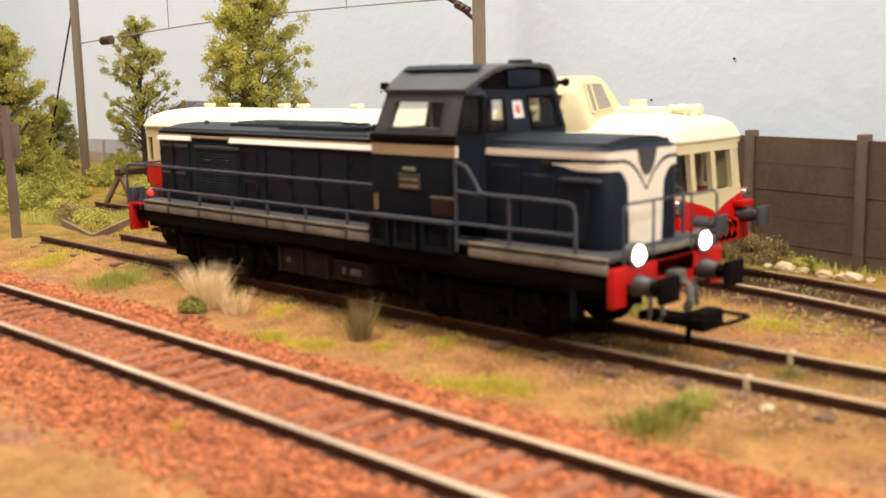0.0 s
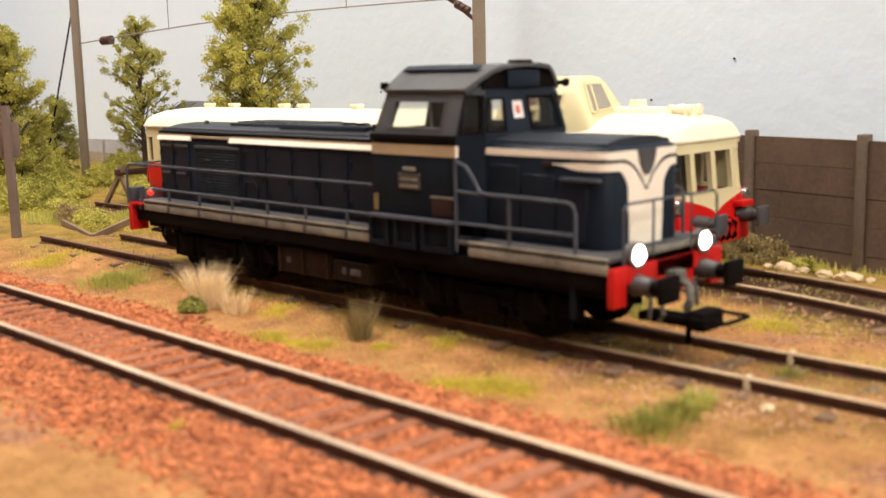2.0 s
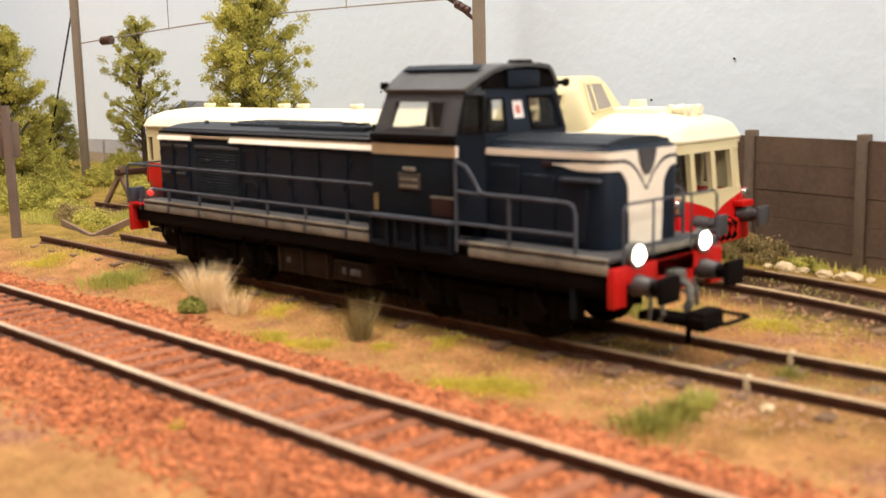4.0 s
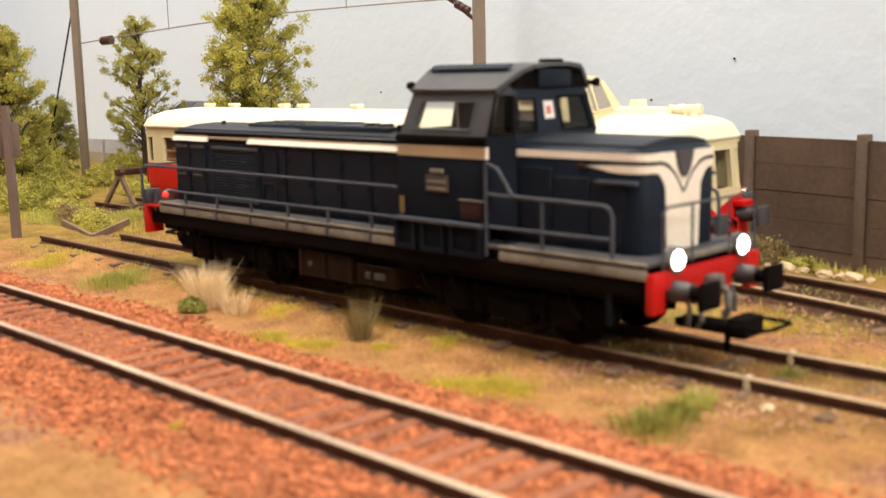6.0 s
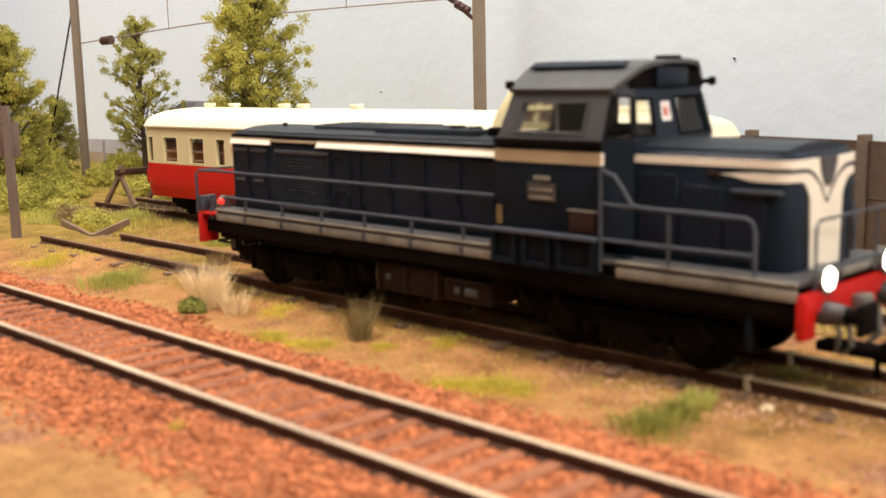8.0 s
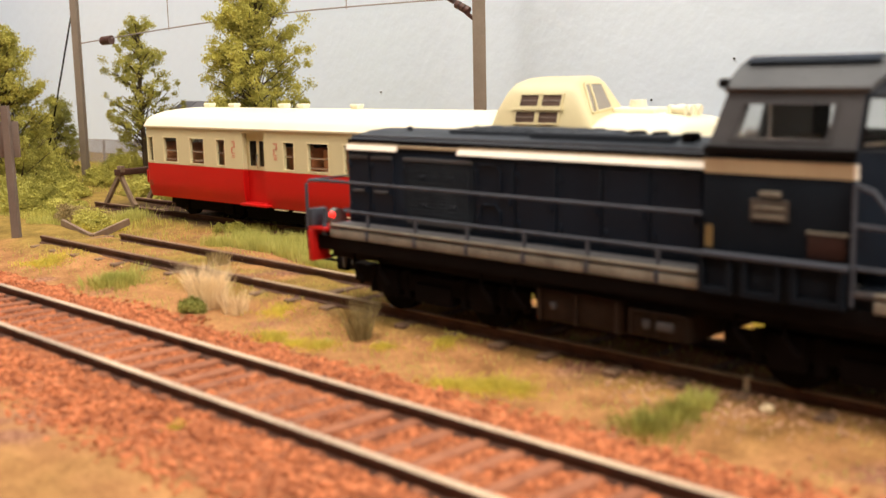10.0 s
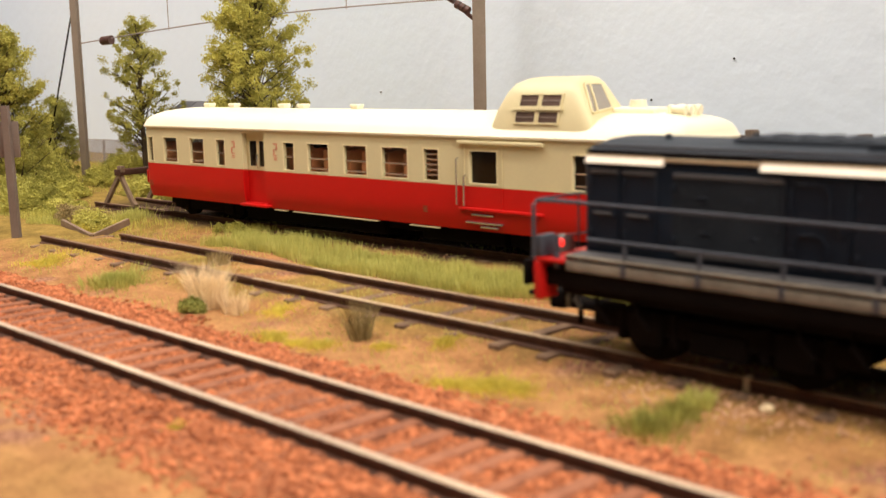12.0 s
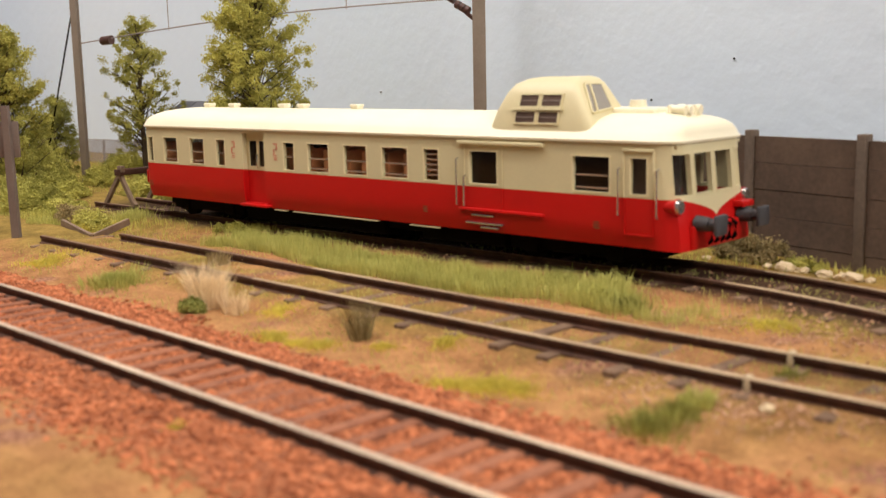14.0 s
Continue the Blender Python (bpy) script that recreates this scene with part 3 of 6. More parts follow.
    for x in (-161, -146.5, -119.4, -109.7, -84.2):
        bm = bmesh.new()
        box(bm, x - 1.5, x + 1.5, -1.3, 1.3, 36.2, 38.2, 0.3)
        box(bm, x - 1.75, x + 1.75, -1.5, 1.5, 37.5, 38.5, 0.3)
        part("roof_vent", bm, ROOFCREAM, roof)
    bm = bmesh.new()
    box(bm, 5, 24, -4, 4, 36, 38.2, 0.6)
    cyl(bm, (17, 0, 37.5), (17, 0, 40.0), 2.2, 2.0, 18)
    part("horn_box", bm, ROOFCREAM, roof)
    bm = bmesh.new()
    for y in (-2.2, 2.2):
        cyl(bm, (28.0, y, 37.9), (33.0, y, 37.7), 0.9, 1.1, 14)
        box(bm, 27, 28, y - 1.2, y + 1.2, 35.5, 38.9, 0.3)
        box(bm, 31.5, 32.5, y - 1.2, y + 1.2, 35.2, 38.9, 0.3)
    part("horn", bm, ROOFCREAM, roof)

    # window frames, panes and glazing bars
    def frame_bars(s0, s1, z0, z1, parent):
        bm = bmesh.new()
        w = 0.34
        for a, b, p, q in ((s0, s1, z1 - 0.05, z1 + w), (s0, s1, z0 - w, z0 + 0.05), (s0 - w, s0 + 0.05, z0 - w, z1 + w), (s1 - 0.05, s1 + w, z0 - w, z1 + w)):
            n = max(1, int((b - a) / 2))
            shell(bm, [a + (b - a) * k / n for k in range(n + 1)], [p, q], lambda s, z: False, lambda s, z, d: at(s, z, d - 0.10), 0.14)
        return part("window_frame", bm, FRAMECREAM if s1 < s_front0 or s0 > s_mid + 20 else CREAM, parent)

    for k, (s0, s1, z0, z1) in enumerate(openings):
        if z0 < 10:
            continue
        win = frame_bars(s0, s1, z0, z1, c)
        n = max(1, int((s1 - s0) / 2))
        bm = shell(bmesh.new(), [s0 + (s1 - s0) * i / n for i in range(n + 1)], [z0, z1], lambda s, z: False, lambda s, z, d: at(s, z, d + 0.95), 0.15)
        pane = part("pane", bm, GLASS, win, "clear window glass", smooth=False)
        pane.visible_shadow = False
        on_side = s1 < s_front0 or s0 > s_front0 + 2 * front_arc + 22
        if on_side and z0 == 18.9 and (s1 - s0) not in (near(-14.5) - near(-23.9), 30.1 - 25.6):
            bm = bmesh.new()
            bars = [z0 + 3.9, z0 + 0.9] if (s1 - s0) > 5.6 else [z0 + 4.0]
            if abs((s1 - s0) - 5.4) < 0.05:
                bars = [z0 + 1.4 * j for j in range(1, 6)]
            for zb in bars:
                shell(bm, [s0, (s0 + s1) / 2, s1], [zb - 0.22, zb + 0.22], lambda s, z: False, lambda s, z, d: at(s, z, d + 0.62), 0.3)
            part("glazing_bar", bm, CHROME, win, "thin metal glazing bar")

    # recessed passenger door
    dx0, dx1 = door
    bm = bmesh.new()
    box(bm, dx0 - 0.4, dx1 + 0.4, -HW + 2.0, -HW + 2.4, 7.2, 17.9)
    box(bm, dx0 - 0.4, dx0, -HW + 0.9, -HW + 3.2, 7.2, 17.9)
    box(bm, dx1, dx1 + 0.4, -HW + 0.9, -HW + 3.2, 7.2, 17.9)
    drs = part("passenger_door", bm, CARRED, c, "red and cream folding passenger door", smooth=False)
    bm = bmesh.new()
    xm = (dx0 + dx1) / 2
    for a, b in ((dx0, dx0 + 1.3), (xm - 0.7, xm + 0.7), (dx1 - 1.3, dx1)):
        box(bm, a, b, -HW + 1.9, -HW + 2.3, 17.9, 29.7, 0.1)
    box(bm, dx0, dx1, -HW + 1.95, -HW + 2.25, 27.2, 29.7)
    box(bm, dx0, dx1, -HW + 1.95, -HW + 2.25, 17.9, 19.2)
    box(bm, dx0 - 0.4, dx0, -HW + 0.9, -HW + 3.2, 17.9, 29.8)
    box(bm, dx1, dx1 + 0.4, -HW + 0.9, -HW + 3.2, 17.9, 29.8)
    part("door_leaf", bm, CREAM, drs, smooth=False)
    bm = bmesh.new()
    box(bm, dx0 + 1.3, xm - 0.7, -HW + 2.0, -HW + 2.15, 19.2, 27.2)
    box(bm, xm + 0.7, dx1 - 1.3, -HW + 2.0, -HW + 2.15, 19.2, 27.2)
    p = part("pane", bm, GLASS, drs, smooth=False)
    p.visible_shadow = False
    bm = bmesh.new()
    box(bm, dx0 - 0.2, dx1 + 2.0, -HW - 1.8, -HW + 3.2, 6.6, 7.4, 0.2)
    part("door_step", bm, CARRED, c, "bright red door step")
    bm = bmesh.new()
    tube(bm, [(xm + 0.3, -HW + 1.5, 18.5), (xm + 0.3, -HW + 1.2, 20.0), (xm + 0.3, -HW + 1.2, 22.2), (xm + 0.3, -HW + 1.5, 23.0)], 0.22)
    part("door_handle", bm, CHROME, drs)

    # luggage door: seams, runner, lower rail, vents and steps
    bm = bmesh.new()
    box(bm, -27.6, 0.8, -HW - 0.9, -HW + 0.3, 28.9, 30.0, 0.35)
    part("door_runner", bm, CREAM, c)
    bm = bmesh.new()
    box(bm, -27.3, 0.7, -HW - 0.8, -HW + 0.5, 11.6, 12.5, 0.3)
    part("door_rail", bm, CARRED, c)
    bm = bmesh.new()
    for x in (-25.6, -12.7):
        box(bm, x - 0.18, x + 0.18, -HW - 0.22, -HW + 0.2, BELT, 28.9)
    part("luggage_door_seam", bm, CREAM, c, smooth=False)
    bm = bmesh.new()
    for x in (-25.6, -12.7):
        box(bm, x - 0.18, x + 0.18, -HW - 0.2, -HW + 0.3, 12.4, BELT - 0.02)
    box(bm, 24.0, 24.3, -HW - 0.2, -HW + 0.3, 9.5, BELT - 0.02)
    box(bm, 31.7, 32.0, -HW - 0.2, -HW + 0.3, 9.5, BELT - 0.02)
    box(bm, 24.0, 32.0, -HW - 0.2, -HW + 0.3, 9.4, 9.7)
    part("door_seam", bm, CARRED, c, smooth=False)
    bm = bmesh.new()
    for x in (23.7, 31.9):
        box(bm, x - 0.3, x + 0.3, -HW - 0.25, -HW + 0.2, BELT, 29.3, 0.1)
    box(bm, 23.7, 31.9, -HW - 0.45, -HW + 0.2, 28.7, 29.4, 0.15)
    part("cab_door_frame", bm, CREAM, c)
    for x0, x1, z in ((-23.0, -15.5, 10.7), (-25.0, -12.5, 8.6), (-20.0, -14.0, 7.6)):
        bm = bmesh.new()
        box(bm, x0, x1, -HW - 0.5, -HW + 0.8, z - 0.25, z + 0.25, 0.1)
        part("step_bar", bm, CHROME, c, "thin pale metal step bar")
    for x0, x1 in ((-98, -60), (-47, -36), (-107, -101)):
        bm = bmesh.new()
        box(bm, x0, x1, -HW + 0.7, -HW + 1.8, 5.8, 6.1, 0.1)
        part("skirt_bar", bm, CREAM, c)
    for x, z0, z1 in ((-27.8, 12.8, 25.5), (-25.2, 12.6, 21.0), (22.8, 13.5, 25.0), (33.2, 13.5, 25.0)):
        bm = bmesh.new()
        y = -HW - 0.8
        tube(bm, [(x, -HW + 0.3, z0), (x, y, z0 + 0.4), (x, y, (z0 + z1) / 2), (x, y, z1 - 0.4), (x, -HW + 0.3, z1)], 0.24)
        part("grab_rail", bm, CHROME, c, "thin weathered metal grab rail")

    # class marks beside the passenger door, drawn as outlined figures
    for x in (-127.0, -105.3):
        bm = bmesh.new()
        y0, y1 = -HW - 0.08, -HW + 0.1
        for o, sh in ((0.0, 0.0), (0.42, -0.42)):          # two nested strokes make the outlined figure
            a, b, top, low, half = x + o, x + 2.0 + sh, 27.0 + sh, 23.0 - sh * 0.2, 25.0
            for p, q, r, t in ((a, b, top - 0.16, top), (b - 0.16, b, half, top), (a, b, half - 0.1, half + 0.08), (a, a + 0.16, low, half), (a, b, low, low + 0.16)):
                box(bm, p, q, y0, y1, r, t)
        for z in (22.3, 21.7):
            box(bm, x + 0.2, x + 1.8, y0, y1, z, z + 0.25)
        part("class_figure", bm, PINKINK, c, "red outlined class figure", smooth=False)
    for x in (15.4, -176.0, -41):
        bm = bmesh.new()
        for k in range(3):
            box(bm, x, x + 1.7, -HW - 0.03, -HW + 0.3, 11.6 - 0.65 * k, 11.8 - 0.65 * k)
        part("marking", bm, FLASHMARK, c, "row of tiny pale markings", smooth=False)

    # driver's kiosk, set to the near side of the roof
    bm = bmesh.new()
    rings = []
    for z, xa, xb, ya, yb in ((31.3, -18.4, 15.8, -16.35, 3.5), (34.0, -17.7, 14.4, -15.95, 3.0), (38.0, -16.2, 12.0, -15.0, 2.2), (42.0, -14.2, 9.4, -13.4, 1.0), (44.3, -12.4, 7.8, -12.0, 0.2), (45.5, -9.6, 6.6, -10.2, -1.0), (46.0, -6.0, 5.0, -8.0, -2.6)):
        q = []
        cx, cy, ax, ay = (xa + xb) / 2, (ya + yb) / 2, (xb - xa) / 2, (yb - ya) / 2
        for k in range(40):
            a = 2 * math.pi * k / 40
            e = 0.19
            q.append(bm.verts.new((cx + ax * math.copysign(abs(math.cos(a)) ** e, math.cos(a)), cy + ay * math.copysign(abs(math.sin(a)) ** e, math.sin(a)), z)))
        rings.append(q)
    for a, b in zip(rings, rings[1:]):
        for k in range(40):
            bm.faces.new((a[k], a[(k + 1) % 40], b[(k + 1) % 40], b[k]))
    bm.faces.new(rings[-1])
    kiosk = part("driver_kiosk", bm, CREAM, c, "cream raised driver's kiosk")

    def side_y(z):
        for (za, ya), (zb, yb) in zip(((31.3, -16.35), (34, -15.95), (38, -15.0), (42, -13.4)), ((34, -15.95), (38, -15.0), (42, -13.4), (44.3, -12.0))):
            if za <= z <= zb:
                return ya + (yb - ya) * (z - za) / (zb - za)
        return -11.0

    def plate_on_side(bm, x0, x1, z0, z1, out, th):
        vs = []
        for d in (out, out - th):
            for x, z in ((x0, z0), (x1, z0), (x1, z1), (x0, z1)):
                vs.append(bm.verts.new((x, side_y(z) - d, z)))
        for f in ((0, 1, 2, 3), (7, 6, 5, 4), (0, 4, 5, 1), (1, 5, 6, 2), (2, 6, 7, 3), (3, 7, 4, 0)):
            bm.faces.new([vs[k] for k in f])

    for x0, x1, z0, z1 in ((-8.2, -2.6, 38.9, 41.6), (-1.4, 4.4, 38.9, 41.6), (-8.9, -2.8, 34.9, 37.5), (-1.6, 4.2, 34.9, 37.5)):
        bm = bmesh.new()
        plate_on_side(bm, x0, x1, z0, z1, 0.12, 0.5)
        pane = part("kiosk_pane", bm, DARKINSIDE, kiosk, "dark kiosk window pane", smooth=False)
        bm = bmesh.new()
        w = 0.4
        for a, b, p, q in ((x0 - w, x1 + w, z1, z1 + w), (x0 - w, x1 + w, z0 - w, z0), (x0 - w, x0, z0, z1), (x1, x1 + w, z0, z1)):
            plate_on_side(bm, a, b, p, q, 0.4, 0.6)
        part("pane_frame", bm, CREAM, pane, smooth=False)
        bm = bmesh.new()
        plate_on_side(bm, x0, x1, (z0 + z1) / 2 - 0.15, (z0 + z1) / 2 + 0.15, 0.25, 0.3)
        part("pane_bar", bm, SIGNBACK, pane, smooth=False)
    bm = bmesh.new()
    plate_on_side(bm, -10.2, 5.4, 38.0, 38.4, 0.7, 1.0)
    part("kiosk_rail", bm, CREAM, kiosk, smooth=False)
    # kiosk windscreen: opaque pane coloured as a pale reflection, in a cream surround
    bm = bmesh.new()
    quad = [(12.3, -12.9, 37.3), (11.8, -4.0, 38.2), (8.0, -3.4, 44.1), (8.0, -10.2, 44.1)]
    vs = [bm.verts.new((x + 0.15 + d, y, z)) for d in (0.35, -0.4) for x, y, z in quad]
    for f in ((0, 1, 2, 3), (7, 6, 5, 4), (0, 4, 5, 1), (1, 5, 6, 2), (2, 6, 7, 3), (3, 7, 4, 0)):
        bm.faces.new([vs[k] for k in f])
    screen = part("windscreen", bm, KIOSKGLASS, kiosk, "grey-brown windscreen with its pale reflection painted in", smooth=False)
    bm = bmesh.new()
    tube(bm, [(12.9, -11.1, 37.7), (10.7, -9.6, 41.0), (8.7, -8.5, 44.0)], 0.3)
    part("glazing_bar", bm, CREAM, screen)
    bm = bmesh.new()
    for k in range(4):
        p, q = quad[k], quad[(k + 1) % 4]
        tube(bm, [(p[0] + 0.3, p[1], p[2]), ((p[0] + q[0]) / 2 + 0.3, (p[1] + q[1]) / 2, (p[2] + q[2]) / 2), (q[0] + 0.3, q[1], q[2])], 0.38, 6)
    part("surround", bm, CREAM, screen)

    # front and rear: headlamps, buffers, coupling hoses
    for y in (-15.3, 15.3):
        bm = bmesh.new()
        cyl(bm, (33.5, y, 16.4), (37.8, y, 16.6), 0.9, 1.9, 20)
        lamp = part("headlamp", bm, CARRED, c, "red headlamp pod")
        bm = bmesh.new()
        cyl(bm, (37.7, y, 16.6), (38.5, y, 16.6), 1.75, 1.5, 20)
        cyl(bm, (38.5, y, 16.6), (38.7, y, 16.6), 1.5, 0.6, 20)
        part("lens", bm, CHROME, lamp, "bright unlit lens")
    for xf, sgn in ((39.4, 1), (-179.4, -1)):
        for y in (-10.0, 10.0):
            bm = bmesh.new()
            reach = 5.6 if sgn > 0 else 5.0
            cyl(bm, (xf, y, 12.5), (xf + 3.4 * sgn, y, 12.5), 1.9, 1.6, 16)
            cyl(bm, (xf + 3.4 * sgn, y, 12.5), (xf + reach * sgn, y, 12.5), 1.35, 1.35, 16)
            box(bm, xf + reach * sgn - 0.2, xf + reach * sgn + 1.0, y - 2.6, y + 2.6, 12.5 - 2.4, 12.5 + 2.4, 0.55)
            part("buffer", bm, BUFFER if sgn > 0 else CARRED, c, "rounded oblong buffer")
        bm = bmesh.new()
        for y in (-5.5, -2.7, 0, 2.7, 5.5):
            tube(bm, [(xf - 0.5 * sgn, y, 12.0), (xf + 1.5 * sgn, y, 11.0), (xf + 1.2 * sgn, y + 0.3, 8.0), (xf, y, 7.0)], 0.5)
        part("coupling_hose", bm, BLACK, c)
        bm = bmesh.new()
        box(bm, xf - 0.6, xf + 0.6, -12.5, 12.5, 6.6, 12.0, 0.3)
        part("buffer_beam", bm, CARRED, c)
    bm = bmesh.new()
    box(bm, 38.2, 41.4, 8.0, 13.5, 14.4, 15.9, 0.3)
    part("lamp_bracket", bm, CARRED, c)

    # floor, seats, bulkheads
    bm = bmesh.new()
    box(bm, X0 + 2, X1 - 2, -13.0, 13.0, 11.0, 12.0)
    for x in (-108.5, -122.6, -33.5, -27.0, 5.0, 22.5):
        box(bm, x - 0.4, x + 0.4, -13.0, 14.6, 12, 29.6)
    part("interior", bm, DARKINSIDE, c, "dark brown interior fittings", smooth=False)
    bm = bmesh.new()
    box(bm, X0 + 2, X1 - 2, -14.5, 14.5, 29.7, 30.2)
    part("ceiling_panel", bm, CREAM, c, "cream interior ceiling", smooth=False)
    for x in (-170, -155, -146, -135, -102, -91, -84, -74, -67, -58, -50, -42):
        for y in (-8.5, 8.5):
            bm = bmesh.new()
            box(bm, x - 1.1, x + 1.1, y - 5.2, y + 5.2, 12, 25.5, 0.5)
            box(bm, x - 3.2, x + 3.2, y - 5, y + 5, 14.5, 16.3, 0.5)
            part("seat", bm, SEATBROWN, c, "orange-brown bench seat")

    # running gear
    bm = bmesh.new()
    box(bm, X0 + 8, X1 - 8, -11, 11, 3.5, 7.5, 0.4)
    box(bm, -125, -60, -13, 13, 1.5, 6.4, 0.8)
    box(bm, -45, -15, -13, 13, 2.0, 6.4, 0.8)
    part("underframe", bm, BLACK, c)
    for xb in (-148.0, 6.0):
        bm = bmesh.new()
        for y in (-12.0, 11.0):
            box(bm, xb - 20, xb + 20, y, y + 1.0, 2.5, 6.5, 0.5)
            for x in (xb - 13, xb + 13):
                box(bm, x - 2.4, x + 2.4, y - 0.8, y + 1.8, 2.0, 6.4, 0.4)
        box(bm, xb - 6, xb + 6, -10, 10, 3, 6)
        bog = part("bogie", bm, BLACK, c)
        for x in (xb - 13, xb + 13):
            bm = bmesh.new()
            for y in (-8.9, 8.9):
                cyl(bm, (x, y - 1.2, 4.9), (x, y + 1.2, 4.9), 4.9, 4.9, 24)
            cyl(bm, (x, -9, 4.9), (x, 9, 4.9), 1.0)
            part("wheelset", bm, BLACK, bog)
    return c


build_railcar()


# ---- the diesel locomotive ----
LOCO_X = -6.0
WHEELS = []


def build_loco():
    c = thing("diesel_locomotive", LOCO_X, 0, 0, 0, "dark navy diesel hood locomotive with white stripes and lit headlamps", "locomotive")
    HW = 11.3

    # frame, deck edge and steps
    bm = bmesh.new()
    box(bm, -74, 73, -13.5, 13.5, 9.8, 15.8, 0.4)
    box(bm, -75.5, 74.5, -16.0, 16.0, 11.5, 14.6, 0.3)
    frame_part = part("underframe", bm, BLACK, c, "black grimy underframe")
    bm = bmesh.new()
    box(bm, -71, 75, -16.2, 16.2, 16.4, 17.2, 0.15)
    part("deck", bm, BUFFER, c, "dusty grey walkway deck")
    for x0, x1 in ((-70.8, 17.0), (44.0, 75.2)):
        for y in (-16.5, 16.1):
            bm = bmesh.new()
            box(bm, x0, x1, y, y + 0.4, 14.5, 16.25, 0.12)
            box(bm, x0, x1, y - 0.15, y + 0.55, 16.75, 17.3, 0.12)
            part("deck_edge", bm, VALANCE, c, "weathered pale grey deck edge")

    def hood(name, x0, x1, r0, r1, z1, label):
        bm = bmesh.new()
        rings = []
        for dz, ins in ((0, 0), (z1 - 17.2 - 1.6, 0), (z1 - 17.2 - 0.9, 0.25), (z1 - 17.2 - 0.3, 0.9), (z1 - 17.2, 1.9), (z1 - 17.2 + 0.55, 5.0), (z1 - 17.2 + 0.8, 9.0)):
            ring = round_rect(x0 + min(ins, 2), x1 - min(ins, 2), HW - ins, max(0.3, r0 - ins * 0.5), max(0.3, r1 - ins * 0.5), 5)
            rings.append([bm.verts.new((x, y, 17.2 + dz)) for x, y in ring])
        for a, b in zip(rings, rings[1:]):
            for k in range(len(a)):
                bm.faces.new((a[k], a[(k + 1) % len(a)], b[(k + 1) % len(a)], b[k]))
        bm.faces.new(rings[-1])
        bm.faces.new(rings[0][::-1])
        return part(name, bm, NAVY, c, label)

    long_hood = hood("long_hood", -71, 18, 1.2, 0.4, 35.2, "dark navy engine hood with side doors")
    short_hood = hood("short_hood", 42, 71.0, 0.4, 3.0, 35.0, "dark navy front hood")

    # roofs of the hoods in dusty paint
    for h, x0, x1 in ((long_hood, -69.5, 17), (short_hood, 44, 69.5)):
        bm = bmesh.new()
        prism(bm, [(-9.6, 35.15), (-5.5, 35.95), (0, 36.2), (5.5, 35.95), (9.6, 35.15), (9.2, 34.6), (-9.2, 34.6)], "x", x0, x1)
        part("hood_roof", bm, ROOFNAVY, h, "dusty blue-grey hood roof", smooth=False)
    bm = bmesh.new()
    box(bm, -46, -12, -6, 6, 35.4, 36.7, 0.5)
    box(bm, -24, 6, -7.5, -3.5, 35.3, 36.8, 0.3)
    for k in range(7):
        box(bm, -44 + 4.2 * k, -41.4 + 4.2 * k, -5, 5, 36.6, 36.95, 0.1)
    part("roof_grille", bm, ROOFNAVY, long_hood)
    for x, y, w in ((-3.0, -4.0, 1.1), (2.0, -4.5, 0.9), (8.5, -5.5, 1.0)):
        bm = bmesh.new()
        box(bm, x - w, x + w, y - 1.4, y + 1.4, 35.4, 37.3, 0.25)
        part("roof_hatch", bm, BLACK, long_hood, "small black roof hatch")
    for x, y in ((-59.0, -4.0), (-47.0, 3.0)):
        bm = bmesh.new()
        cyl(bm, (x, y, 35.4), (x, y, 36.9), 0.7, 0.5, 12)
        part("roof_cap", bm, ROOFNAVY, long_hood)
    # pale strip stands in for the highlight along the near roof edge
    bm = bmesh.new()
    box(bm, -70, 17, -10.4, -9.9, 34.9, 35.25, 0.1)
    part("roof_edge_highlight", bm, BUFFER, long_hood, "pale strip painting the highlight on the roof edge")

    # doors, louvres and latches along the long hood
    for y in (-HW, HW):
        sg = -1 if y < 0 else 1

        def slab(bm, x0, x1, z0, z1, out):
            box(bm, x0, x1, min(y - 0.2 * sg, y + out * sg), max(y - 0.2 * sg, y + out * sg), z0, z1, 0.08, 1)
        for x0, x1, z0, z1 in ((-69.5, -63.5, 18.3, 31.3), (-62.8, -56.3, 18.3, 31.3), (-53.2, -34.2, 18.2, 31.2), (-33.4, -24.2, 18.3, 31.4), (-23.4, -14.6, 18.3, 31.4), (-13.8, -5.0, 18.3, 31.4), (-4.2, 4.6, 18.3, 31.4), (5.4, 14.2, 18.3, 31.4)):
            bm = bmesh.new()
            slab(bm, x0, x1, z0, z1, 0.28)
            d = part("hood_door", bm, DUSTYDOOR if x0 == -53.2 else NAVY, long_hood, "dusty grey-blue large hood door" if x0 == -53.2 else "hinged navy hood door")
            if x1 < -33:
                bm = bmesh.new()
                slab(bm, x0 + 0.2, x1 - 0.2, 30.6, 31.3, 0.62)
                part("door_ledge", bm, UPPERCAB, d, "dusty ledge over the door")
            if x1 < -56:
                bm = bmesh.new()
                slab(bm, x0 + 1.0, x1 - 1.0, 23.7, 24.2, 0.6)
                part("door_bar", bm, UPPERCAB, d)
            if x0 == -53.2:
                for hx, hz in ((-48.5, 27.4), (-40.5, 27.6), (-48.0, 22.0), (-40.0, 22.0)):
                    bm = bmesh.new()
                    slab(bm, hx, hx + 1.6, hz, hz + 0.5, 0.6)
                    part("handle", bm, NAVY, d)
                for k in range(16):
                    bm = bmesh.new()
                    slab(bm, x0 + 1.2, x1 - 1.0, 19.6 + 0.68 * k, 19.98 + 0.68 * k, 0.5)
                    part("louvre_slat", bm, DUSTYDOOR, d, smooth=False)
